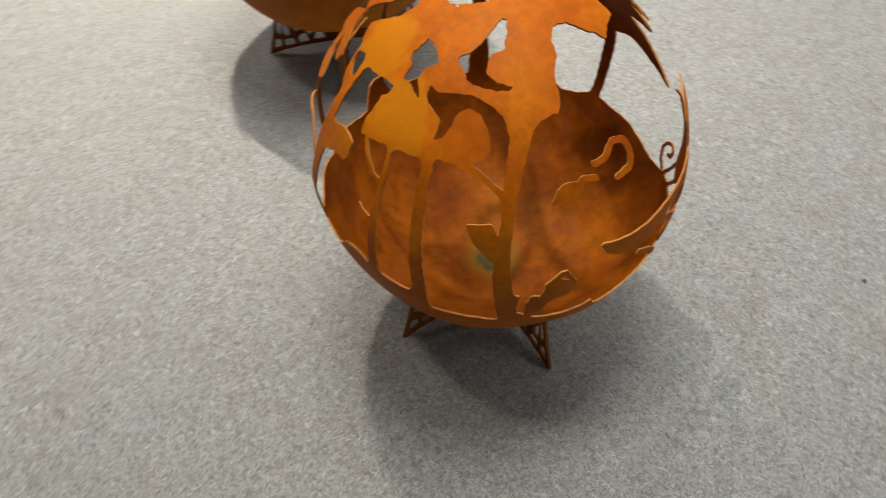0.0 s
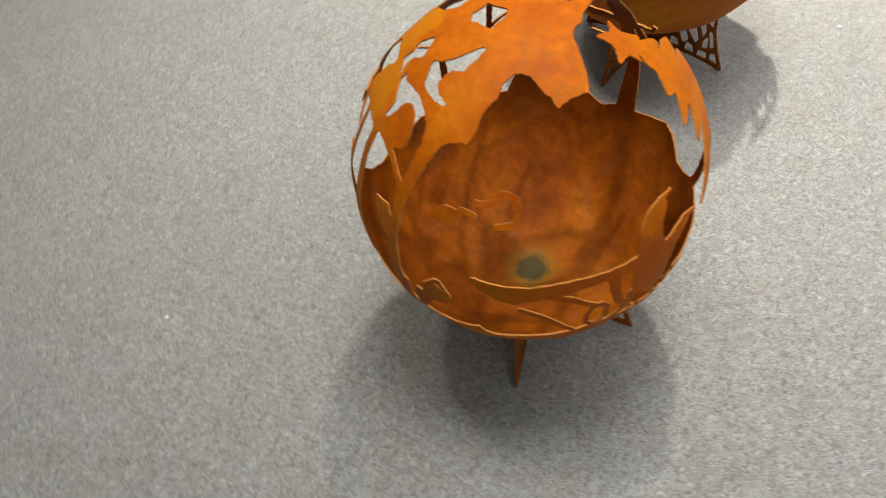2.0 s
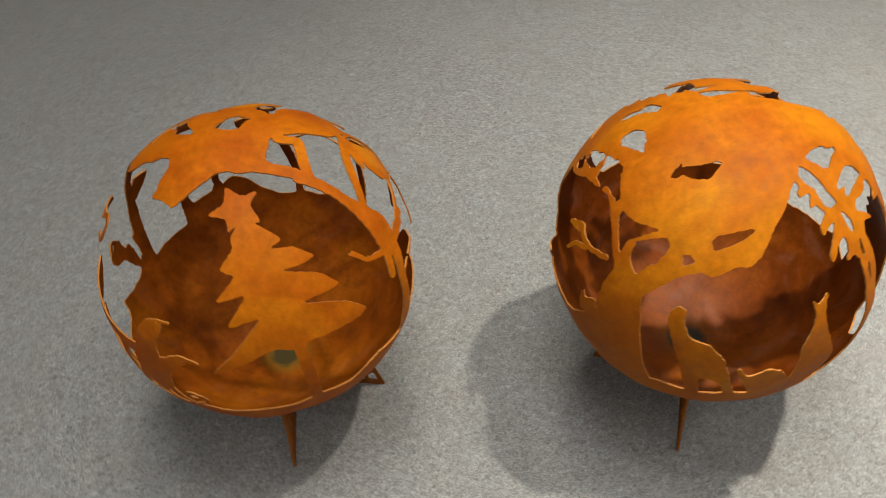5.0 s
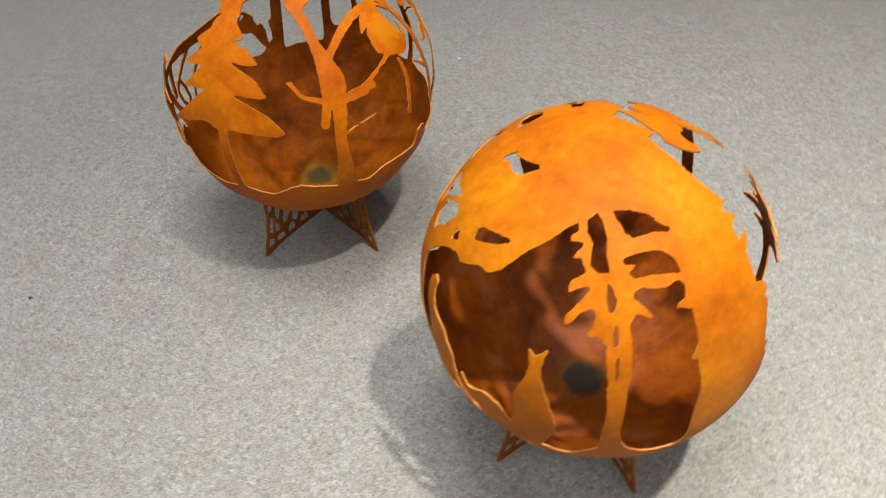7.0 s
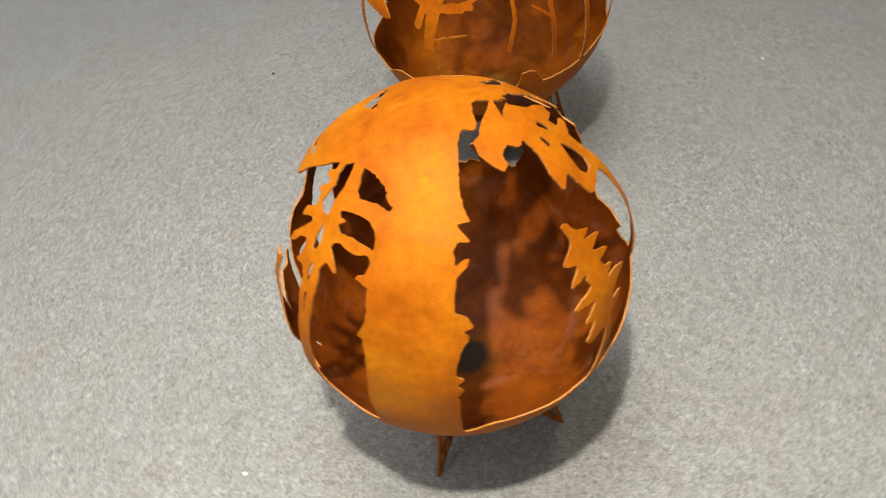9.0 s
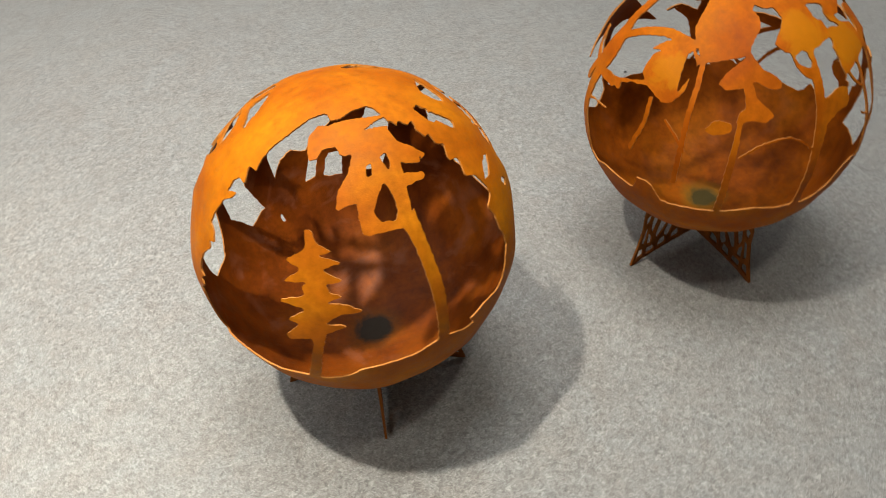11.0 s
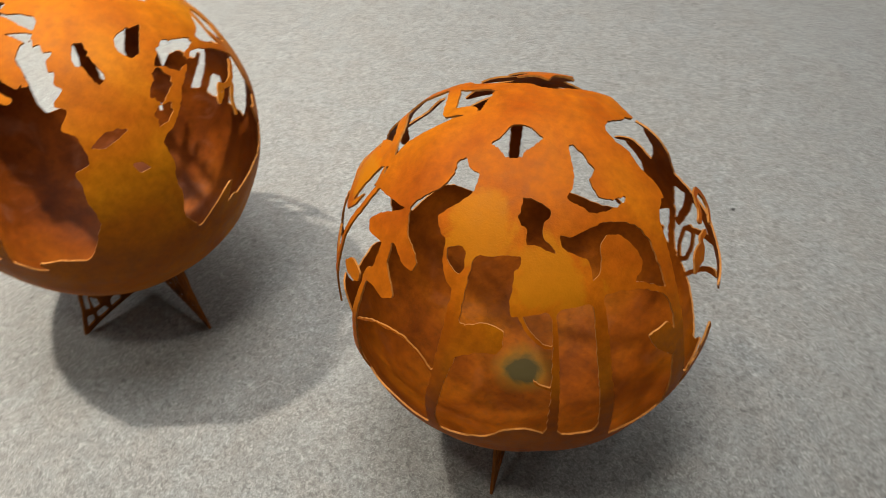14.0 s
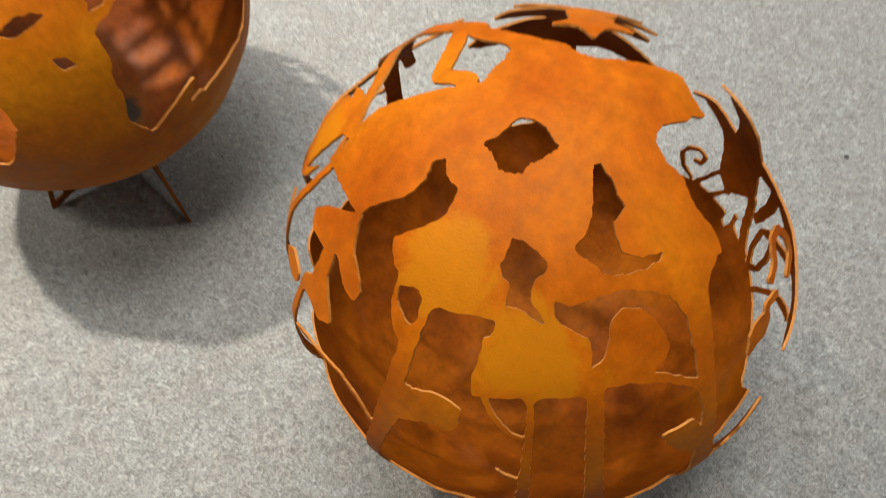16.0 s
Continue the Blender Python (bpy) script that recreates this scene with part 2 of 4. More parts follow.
def cut_sheet(grid, f, wrap):
    """Keeps the steel of a gridded sheet: its points, faces and the edges along the cuts."""
    rows, cols = f.shape
    on = f > 0
    ids = np.full(f.shape, -1)
    ids[on] = np.arange(on.sum())
    pts = list(map(tuple, grid[on]))
    faces, rim, cross = [], [], {}
    nxt = (np.arange(cols) + 1) % cols
    count = (on[:-1].astype(int) + on[1:] + on[:-1][:, nxt] + on[1:][:, nxt])
    if not wrap:
        count[:, -1] = 0
    for i, j in zip(*np.nonzero(count == 4)):
        k = nxt[j]
        faces.append((ids[i, j], ids[i, k], ids[i + 1, k], ids[i + 1, j]))
    for i, j in zip(*np.nonzero((count > 0) & (count < 4))):
        k = nxt[j]
        corner = ((i, j), (i, k), (i + 1, k), (i + 1, j))
        loop, cuts = [], []
        for a, b in zip(corner, corner[1:] + corner[:1]):
            if on[a]:
                loop.append(ids[a])
            if on[a] != on[b]:
                key = (a, b) if a < b else (b, a)
                if key not in cross:
                    t = f[key[0]] / (f[key[0]] - f[key[1]])
                    cross[key] = len(pts)
                    pts.append(tuple(grid[key[0]] * (1 - t) + grid[key[1]] * t))
                loop.append(cross[key])
                cuts.append((len(loop) - 1, cross[key]))
        if len(loop) > 2:
            faces.append(tuple(loop))
        for (p, a), (q, b) in zip(cuts, cuts[1:] + cuts[:1]):
            if (p + 1) % len(loop) == q:
                rim.append((a, b))
    return np.array(pts), faces, np.array(rim), on, ids


def plate_mesh(name, front, back, faces, rim, mats):
    """A sheet with thickness: two skins and the lips along its cuts."""
    n, m = len(front), len(rim)
    lip = np.concatenate((front[rim[:, 0]], front[rim[:, 1]], back[rim[:, 1]], back[rim[:, 0]]))
    verts = np.concatenate((front, back, lip))
    polys = faces + [tuple(n + v for v in reversed(p)) for p in faces]
    polys += [(2 * n + i + m, 2 * n + i, 2 * n + i + 3 * m, 2 * n + i + 2 * m) for i in range(m)]
    me = bpy.data.meshes.new(name)
    me.from_pydata([tuple(v) for v in verts], [], [tuple(int(v) for v in p) for p in polys])
    for mat in mats:
        me.materials.append(mat)
    me.polygons.foreach_set("use_smooth", np.ones(len(polys), bool))
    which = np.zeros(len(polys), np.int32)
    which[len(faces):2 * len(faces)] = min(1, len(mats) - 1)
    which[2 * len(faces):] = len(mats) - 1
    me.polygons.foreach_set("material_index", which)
    me.update()
    return me


def shell(name, radius, thick, motifs, seed, parent, skins):
    grid, f = stencil(motifs)
    dirs, faces, rim, on, ids = cut_sheet(grid, f, True)
    dirs /= np.linalg.norm(dirs, axis=1)[:, None]
    for end in (0, -1):
        if on[end].all():
            faces.append(tuple(ids[end] if end else ids[end][::-1]))
    # the sheet is beaten by hand: broad shallow dents
    dent = (0.0011 * np.sin(dirs @ np.array((9, 4, 5)) + seed) + 0.0008 * np.sin(dirs @ np.array((-5, 13, 7)) + 2 * seed)
            + 0.0006 * np.sin(dirs @ np.array((17, -8, 19)) + seed))
    me = plate_mesh(name, dirs * (radius + dent)[:, None], dirs * (radius - thick + dent)[:, None], faces, rim, skins)
    ob = new(name, me)
    ob.parent = parent
    return ob


Z_FOREST, Z_TREES = 0.428, 0.430
R_FOREST, R_TREES = 0.300, 0.3058
X_TREES = -0.869

# the drawing cut into this sphere: gaps and steel, each about its own middle, in degrees east and north
TOADSTOOLS = [
    # window in the crown
    ("gap", (-88, 80), [(-6.6, -1.5), (-4.9, 0.2), (-3.6, 1.7), (-3.4, 4.9), (-0.5, 6.5), (1.9, 6.3), (6, 3.6), (5.8, 1.6), (5, -0.7), (3.6, -4.4), (1.1, -5.3), (-0.6, -5), (-3.2, -5.1)]),
    # boot-shaped gap
    ("gap", (-33, 64), [(1.8, 11.9), (3.5, 11.8), (3.5, 9.8), (3.9, 7.5), (2.9, 4.3), (1, 2.1), (0.1, -1), (0.2, -3.7), (2.8, -5.7), (7.1, -6.3), (6.3, -7.4), (3.4, -7.9), (-1.1, -7.4), (-4, -6.3), (-5.2, -4), (-7.3, -0.7), (-6.8, 0.5), (-4.7, 1.1), (-2.6, 3.2), (-0.9, 6.1)]),
    # gap over the big toadstool
    ("gap", (-66, 57), [(-3, 7.6), (-0.4, 7), (1.8, 5.4), (3.6, 3.8), (3.6, 2.3), (2, 1), (1.3, -1), (1.4, -2.9), (3.6, -5), (4.3, -6.7), (2.6, -6.4), (0.5, -4.9), (-2.4, -4.5), (-2.9, -2.9), (-2.1, -0.9), (-3.8, 0.7), (-4.4, 2.5), (-3.5, 4.6)]),
    # eye in the forked stem
    ("gap", (-96, 46), [(-3.2, 1.5), (0.6, 3.4), (1.9, 2.3), (3, -1.5), (2.5, -3.8), (-0.3, -2.8), (-2.3, -1)]),
    # opening beside the forked stem
    ("gap", (-78, 26), [(-6, 22.3), (-1.8, 23.1), (1.6, 23.7), (4, 23.4), (4.1, 21.5), (2.4, 19.6), (2.7, 17.1), (2.3, 14.2), (2.2, 10.7), (3.2, 8.3), (12.5, 10.5), (13.8, 3), (14.3, -6.8), (14.7, -14.7), (14.5, -31), (8.2, -28.3), (-1, -36.6), (-12.9, -42.7), (-17.5, -40.8), (-18, -31.9), (-13.5, -14), (-10.7, -6), (-9.2, -1.2), (-8.4, 6), (-7.5, 11.3), (-7, 17.1)]),
    # arch
    ("gap", (-38, 47), [(-11.2, 8.7), (-8.4, 7), (-4, 7.3), (1.1, 7.4), (5.8, 5.5), (9.3, 3), (11.1, -1.2), (11.5, -6.5), (11.8, -12), (11.7, -14.8), (4.1, -9.6), (-8.2, -6.6), (-6.9, -2.1), (-6.8, 0.4), (-9.4, 2.8), (-11.4, 5.2)]),
    # opening behind the small toadstool
    ("gap", (-35, 13), [(-9, 25), (-3.7, 24.2), (2.6, 21.8), (8.7, 17.1), (9.4, 11), (8.7, 2.7), (8, -7.5), (10.3, -31.1), (5.2, -29.7), (-4.7, -28.9), (-10.5, -28.5), (-11.2, 2.7), (-10.2, 15.8)]),
    # slot between the stems
    ("gap", (-56, 19), [(-4.2, 16.9), (5.3, 17.5), (5.2, 9.8), (5.4, 0.5), (6.8, -27.5), (-5.3, -25.5), (-4.8, -3.8), (-4.3, 9.4)]),
    # small toadstool
    ("steel", (-37, 44), [(-0.6, 7.2), (2.7, 6.1), (4.6, 3.1), (5.9, 0.2), (6.1, -2.4), (4.7, -4.6), (2.8, -5.5), (2, -6.6), (-9, -3.9), (-8.2, -1.7), (-5.9, -0.9), (-4.3, 2.1), (-3, 5.6)]),
    ("steel", (-36, 36), [(-9.9, 3.6), (-2.5, 2.3), (3.6, -0.1), (10.5, -5.1)], (0.55, 0.55)),
    # crouching shape
    ("steel", (-27, 17), [(-7.3, 5.1), (-4.2, 5.5), (-0.2, 5.8), (1, 2.5), (3, -1.6), (5, -0), (5.6, -7.7), (-0.2, -6), (-5, -0.6)]),
    ("steel", (-67, 29), [(-4.1, 5.9), (-1.6, 0.9), (1.3, -2.1), (4.2, -3.2)], (0.5, 0.3)),
    ("steel", (-67, 16), [(3.4, -2.3), (-0, -0.4), (-2.2, 2.9)], (0.5, 0.2)),
    # open side, west half
    ("gap", (5, 36), [(-28, -45.4), (-24.1, -27), (-20.9, -18.6), (-17.4, -5.2), (-14.9, 4.8), (-13.3, 9.2), (-9.3, 11.6), (-5.3, 13.2), (-3.3, 17), (-3, 20.7), (-1.4, 24.3), (1.2, 27.3), (2.6, 33.1), (5.4, 34.4), (8.1, 34.2), (11, 31.8), (12.9, 30), (15.8, 28.8), (16.9, 25.6), (16.4, 15.8), (17.6, -1.6), (24.8, -28.6), (22.4, -49.2), (11.5, -48), (0.6, -50.3), (-10, -54.5), (-20.3, -53)]),
    # open side, east half
    ("gap", (71, 51), [(-17, 26.5), (-15.3, 24.4), (-17.2, 18.8), (-16.2, 13.8), (-16.1, 11.2), (-12, 11.1), (-6.3, 9), (-1.9, 15.1), (3.7, 23.6), (7.2, 25.3), (13.3, 24.5), (16.4, 26.7), (13.6, 32.1), (18.1, 33.8), (22.3, 30.4), (38.4, 27), (60.7, 22.5), (63.5, 11.3), (55.8, -1.2), (59.1, -15.1), (46.8, -31.7), (49.7, -50), (27.5, -55.4), (9.7, -64.2), (-3.1, -68.3), (-19.6, -63.9), (-38, -65), (-56.2, -59), (-77.4, -49.4), (-87.6, -30.5), (-62, -4), (-43, 13.8), (-30.5, 22.2), (-21.5, 26.8)]),
    # crown gap
    ("gap", (-84, 78), [(1.3, -5), (-3.4, -4.5), (-6.6, -0.3), (-2.9, 3.6), (1.8, 4), (5.5, 2.2), (4.8, -0.6)]),
    # slit
    ("gap", (-27, 69), [(-1.6, -3.4), (-1.2, 1.5), (0.6, 4.7), (1.6, 1.5), (1.4, -2.4)]),
    # square gap
    ("gap", (-78, 77), [(-5.2, -4), (-5.9, -1.4), (-3.4, 0.2), (-1.5, 2), (-1.3, 4.9), (1, 5.7), (4, 3.7), (6.4, 2.4), (5, -1.7), (2.2, -5.5), (-0.9, -5)]),
    ("gap", (168, 74), [(4.5, 0.1), (1.7, -2.7), (-4.3, -4.1), (-4.8, 1.9), (-0.9, 2.1), (3.5, 3.2)]),
    # open side by the fir
    ("gap", (135, 43), [(8.6, 34.2), (14.9, 36.4), (22.8, 33.1), (33, 27.3), (50.3, 27), (51.8, 18.8), (52.4, 10.5), (52.1, 0.9), (50.9, -7.8), (47.8, -20.7), (36, -30.6), (23.2, -43.5), (15.1, -51.3), (-7.2, -56.5), (-24.4, -55.7), (-43.6, -54.7), (-62.7, -54.1), (-78.6, -39.8), (-99.5, -31.3), (-103.8, -3.5), (-79.2, 16.7), (-52.7, 29.2), (-27.2, 29.5), (-13.7, 36), (-6.7, 30.8), (-2.5, 28.8), (3.5, 31.4)]),
    ("gap", (-88, 76), [(6, 2.8), (4.2, -2.4), (-1, -3.5), (-6.2, -2.1), (-3.8, 1.8), (0.8, 3.9)]),
    # open side behind the fir
    ("gap", (160, 0), [(-85.8, 51.3), (-78.2, -19.3), (-70.6, -27.1), (-56.8, -36.9), (-43.2, -31.3), (-31.6, -23.1), (-21.2, -14), (-5.3, -16.8), (7.2, -20.8), (26.2, -40.2), (31.5, -24.7), (37.8, -12.9), (40.2, -1.2), (62.8, -10.3), (73.5, 9.9), (78.1, 32), (49, 47.9), (15.9, 57.3), (-21.7, 65.3), (-54.1, 62.4)]),
    # star
    ("steel", (101, 61), [(-2.5, 8), (2.4, 3.7), (7.6, 5.3), (4.3, 0.8), (7, -5.7), (0.9, -4.1), (-3.4, -7.5), (-3.4, -2.8), (-9.2, -0.7), (-3.1, 2.1)]),
    # fir tree
    ("steel", (111, 31), [(-4.1, 27.4), (6, 17), (0.9, 15), (8.2, 13.8), (14.2, 8.8), (9.7, 7.5), (1.8, 7.6), (13.7, 3.3), (19.5, -2.3), (16.5, -3.5), (4.5, -4.1), (20.5, -9.5), (27.8, -15.4), (24, -17.7), (3, -18.5), (-0.7, -19.8), (-7.1, -17.6), (-15.6, -20.4), (-29.8, -23.4), (-19.8, -16.3), (-7.2, -5.2), (-19.2, -6.4), (-9.5, 3.3), (-20.2, 2.8), (-11.4, 9.6), (-15.5, 12.7), (-9.7, 18), (-9.4, 21.6)]),
    # bough
    ("steel", (155, 50), [(-4.9, 25), (-2.2, 13.8), (1.6, 0.8), (2.8, -10.9), (3.9, -26.1)], (1.2, 0.9)),
    ("steel", (168, 63), [(7.5, 5.7), (-1.3, 0), (-6.8, -6)], (0.8, 0.6)),
    ("steel", (177, 41), [(17.1, 10.9), (2.3, 5.4), (-6.7, -2.8), (-13, -13.9)], (0.7, 0.7)),
    ("steel", (170, 22), [(11.2, 0.5), (0.6, -0.1), (-12.7, -0.6)], (0.9, 0.9)),
    # forked tree
    ("steel", (168, 33), [(-13.2, -58.2), (-10.3, -23.5), (-8.3, -10), (-6.9, 3.8), (-8.5, 16.5), (-12, 31.4), (-7, 29.4), (-5.4, 13.2), (-3.4, 7), (0.3, 6.9), (11.1, 15), (23, 20.8), (34.3, 19.1), (13.1, 11), (5, 4.4), (0.8, 1.3), (-3.2, -14), (-6.4, -27.5), (-2.4, -59)]),
    ("steel", (150, 28), [(7.4, -4.5), (-1.8, -1.7), (-6.9, 4.7)], (0.7, 0.3)),
    ("steel", (180, 27), [(-14.9, -3.6), (-2.9, -1.9), (6.3, 2.2), (10.9, 4.6)], (0.7, 0.8)),
    # toadstool cap
    ("steel", (-156, 37), [(-4.6, 10.8), (-12.6, 5.2), (-14.2, -2.3), (-9.2, -7.1), (-1.6, -10.7), (10, -8.8), (19.5, -2.3), (13, 4.8), (1, 11.4)]),
    ("steel", (-159, 8), [(1.1, 18.3), (0.6, 8.9), (-1.2, -3.2), (-1.1, -24.5)], (0.7, 1.1)),
    ("steel", (168, 10), [(-8.1, -2.6), (-0.9, 0.6), (8.4, 2.3)], (0.4, 0.3)),
    ("gap", (151, 68), [(0.1, -5), (-2.7, -1.9), (-4.1, 2.7), (2.1, 5.7), (4.8, 0)]),
    ("gap", (174, 60), [(-2.2, -8.9), (-8.5, -0.3), (-2.2, 3), (0.8, 12.1), (3.3, 2.8), (7.9, -2.6), (2.6, -8.9)]),
    ("gap", (151, 42), [(-2.9, -9.2), (-7.3, -4.6), (0.6, 9.4), (5.7, 6.5), (4.2, -1.7)]),
    ("gap", (178, 41), [(-9.1, -8.7), (-10.6, -2.2), (-4.1, 5.3), (4, 10.7), (9.2, 15.3), (11.7, 13.7), (6.1, 4.4), (2.9, -5.1), (-0.5, -14.1), (-10.7, -18.8)]),
    ("gap", (-175, 21), [(-10.6, -0.4), (1.5, 8.3), (7.2, 3.4), (7.4, -5.4), (-4.3, -7.3)]),
    ("gap", (-152, 44), [(0.9, -3.4), (-2, 0.8), (-2, 4.2), (1.7, -0.2), (2, -3.6)]),
    # opening under the crown
    ("gap", (-126, 34), [(-10.9, 12.5), (1.5, 15.3), (1.1, 18.4), (3, 22.8), (4.3, 25.8), (3.6, 30.3), (0.9, 33.6), (1.8, 35.7), (5.5, 34.3), (9, 35.2), (12.1, 30.5), (11.3, 26.1), (9.4, 20), (13.1, 17.6), (15.8, 17.1), (18, 12.5), (21.8, 9.2), (25, 8.2), (28.5, -3.7), (30.4, -17.9), (30.4, -30.9), (30.8, -45.4), (23.1, -47.6), (13.4, -47.1), (0.6, -50.2), (-9.6, -58.7), (-25, -53), (-32.2, -39.2), (-49.4, -37.4), (-55, -28.6), (-39.9, -11.5), (-34.8, -2.4), (-25.2, -3.4), (-20.1, 1.4), (-18.8, 8.4), (-16.4, 11.8)]),
    ("steel", (-146, 23), [(-0.8, 23.1), (0.2, 12.9), (0.1, 2.2), (0.4, -10.1), (-0, -26.3)], (1, 1)),
    ("steel", (-164, 16), [(0.7, 10.1), (1.4, 1.2), (-2.1, -12.1)], (0.8, 0.9)),
    # bell flower
    ("steel", (-123, 41), [(-8.9, -4), (-11.2, -1.8), (-8.2, 2.4), (-4.5, 5.5), (-0.9, 9.4), (3.8, 3.6), (8.2, 1.5), (10.8, -0.3), (10.7, -3.1), (7.2, -3.4), (1.7, -0.7), (-2.1, -3.3), (-6.8, -4)]),
    # second bell
    ("steel", (-121, 30), [(-2.6, 1), (-4.1, 8.9), (-0.9, 9.5), (0.9, 4.1), (4.9, 0.8), (7.6, -2.1), (4.5, -4.6), (0.6, -3.7), (-3.1, -4.3), (-5.9, -4.9), (-4.7, -1.6)]),
    ("steel", (-126, 11), [(0.5, 17.6), (0.1, 8.5), (-0.5, -0.6), (-1.6, -25.7)], (0.8, 1.4)),
    ("steel", (-133, 23), [(-5.3, -1.7), (-1.7, 2.7), (4, 1.9), (4.1, -1.5), (-2, -3.3)]),
    ("steel", (-150, 16), [(5.4, -4.7), (0.3, 1.1), (-4.1, 4.9)], (0.6, 0.4)),
    ("steel", (-108, 15), [(-15.9, -2.5), (-7.1, 3), (1.5, 4.3), (7.9, 1.3), (13.3, -4.1)], (0.35, 0.3)),
    # long reclining animal
    ("steel", (31, 1), [(-27.3, 10.1), (-19.7, 8.1), (-10.1, 7), (2.6, 8), (13.7, 7.6), (26, 8.7), (23.5, 3.5), (15.1, 2.5), (20.1, -6.2), (14.7, -9.4), (5, -1.8), (0.7, -5), (0.4, -21.2), (-4.8, -20.8), (-4.4, -3.1), (-10.9, -0.6), (-19, 1), (-25.3, 5.1)]),
    ("steel", (-8, 1), [(-6.1, -2.1), (0.9, 4.4), (4.1, -1.3)], (1, 0.4)),
    ("steel", (64, 22), [(-4.7, -2.2), (-0.5, 0.8), (5.1, 1.4)], (0.7, 0.4)),
    ("steel", (73, 10), [(-5, -1.8), (-0.4, 1.1), (5.4, -0.6)], (1.1, 0.5)),
    ("steel", (-1, 30), [(-5.9, -1), (-1.1, -0.4), (1, 1.7), (4.5, 0.6)], (0.8, 0.8)),
    ("steel", (13, 33), [(-7, 1.5), (-3.5, 1.3), (-0, 4.5), (3.6, 3.6), (4.7, -0.9), (3.2, -4.2), (-1.4, -4.9)], (0.9, 0.9)),
    # climbing animal
    ("steel", (-5, 29), [(-5.2, -2.5), (-2.4, 2.1), (1.7, 2.8), (4.5, 0.5), (1.1, -2.4), (-1.7, -2.1)]),
    ("steel", (-11, -7), [(-6.3, -11), (-6.2, 1.7), (1, 11.2), (8.1, 5.5), (5.6, 1.8), (0.3, 0.2), (-2.9, -6.4)]),
    # furry animal
    ("steel", (60, 4), [(15.1, 5.6), (9.2, 7), (3.8, 3.5), (2.9, 9.9), (7, 17.9), (-0.1, 18.4), (-4.1, 13.6), (-5, 8.1), (-8.6, 1.9), (-8.4, -8.6), (-11.7, -10.8), (-7.8, -17.3), (-3.1, -15.7), (-0.4, -16.6), (4.4, -12.8), (6.6, -3.5), (8.6, 0.3)]),
    ("steel", (66, -13), [(-2, 4.7), (0.4, -0.3), (2.5, -4.2)], (0.6, 0.6)),
    ("steel", (62, -15), [(-2.9, 4.2), (-0.3, -0.1), (2.1, -4.1)], (0.6, 0.6)),
    ("steel", (53, -16), [(4, 5.3), (0.5, 2.6), (-0.2, -2.7), (-3, -6.5)], (0.7, 0.6)),
    ("steel", (47, -14), [(4.9, 3.9), (0.1, 0.8), (-3.7, -4)], (0.8, 0.8)),
    ("steel", (72, -12), [(-0.1, -0.3), (-2.1, 0.2), (-2.2, 3.1), (0, 3.6), (2.9, 2), (4.1, -0.6), (2.1, -4.1), (-1.2, -5.4)], (0.6, 0.5)),
    ("steel", (114, -2), [(-1.9, 24), (-1, 7), (0, -6), (0.9, -24)], (2.2, 1.7)),
    ("gap", (169, 60), [(-2, -12.1), (-10.4, -12.8), (-8.3, -4.1), (-3.6, 3), (1, 4.4), (3.2, 6), (3.2, 11.7), (6.7, 7.1), (8.1, 2.3), (2.6, -4.3)]),
    ("gap", (157, 68), [(-2.7, -9), (-3.9, -1.9), (-5, 3.5), (1.1, 5.9), (3, 5.8), (5, 0.8), (2.2, -1.6)]),
    ("gap", (-176, 48), [(1.4, -2.9), (-7.3, -11.1), (-8.2, -4.3), (-1.6, 1.9), (3.2, 6.9), (4.5, 5), (7.5, 3.6)]),
    ("gap", (175, 50), [(6.4, 4.4), (-0.2, -1), (-11.3, -10.5), (5.9, 8.7)]),
    ("gap", (-153, 40), [(-0.4, -8.9), (-1.7, 0.2), (-2.3, 6.5), (0.4, 5.1), (2.4, -0.7)]),
    # bough
    ("steel", (154, 47), [(-7.3, 27.7), (-1.7, 16.8), (-0.7, 11.2), (1.8, 3.6), (3.6, -7.9), (3.5, -22.5), (0.9, -32.5)], (2.2, 1.7)),
    ("steel", (168, 66), [(4.2, 8.3), (6.3, 2.2), (-1.7, -2.1), (-8.2, -6.5)], (1.9, 1.8)),
    ("steel", (-179, 47), [(15.1, 4.8), (3.4, 3.3), (-5, -0.7), (-12.5, -5.6)], (1.9, 1.6)),
    ("steel", (168, 23), [(9.5, 1.1), (0.7, 0.5), (-10.8, -1.7)], (1.5, 1.2)),
    ("steel", (149, 27), [(-4.7, 5), (-1.3, -0.9), (7.1, -4.1)], (0.8, 0.6)),
    # slimmer stems beside the two openings, and the leaf between them
    ("gap", (-82, 40), [(-4.9, 8.3), (-5.6, 2.7), (-6.2, -5.1), (-6.7, -9.9), (0.2, -7.1), (6, -5.9), (5, -0.4), (5.1, 5.2), (5.8, 9.2)]),
    ("gap", (-82, 15), [(-7.3, 4.2), (-0.9, 8.5), (3.6, 8.5), (11.1, 13.7), (14, -1), (-2, -14.6), (-6.9, -13.1), (-8.1, -4.3)]),
    ("steel", (-83, 27), [(-8.9, 1.2), (-3, 3.6), (1.5, 5.2), (6, 3.7), (5.9, -0.7), (4.5, -3.1), (0, -3.5), (-8.7, -8.2)]),
    ("gap", (-14, 28), [(6.5, 22), (0.5, 18.9), (-2.3, 11.8), (-6, 0.4), (-8.3, -14.4), (-7.6, -30.5), (1.5, -31.7), (1.9, -5.1), (3.9, 8), (7.1, 17.9)]),
    # crown window
    ("steel", (-85, 79), [(-11.7, 1.2), (-9.3, 8.7), (2.1, 12.8), (9.2, 5.3), (10.6, -2), (6.3, -8.4), (-0.2, -9.7), (-6.3, -6.7)]),
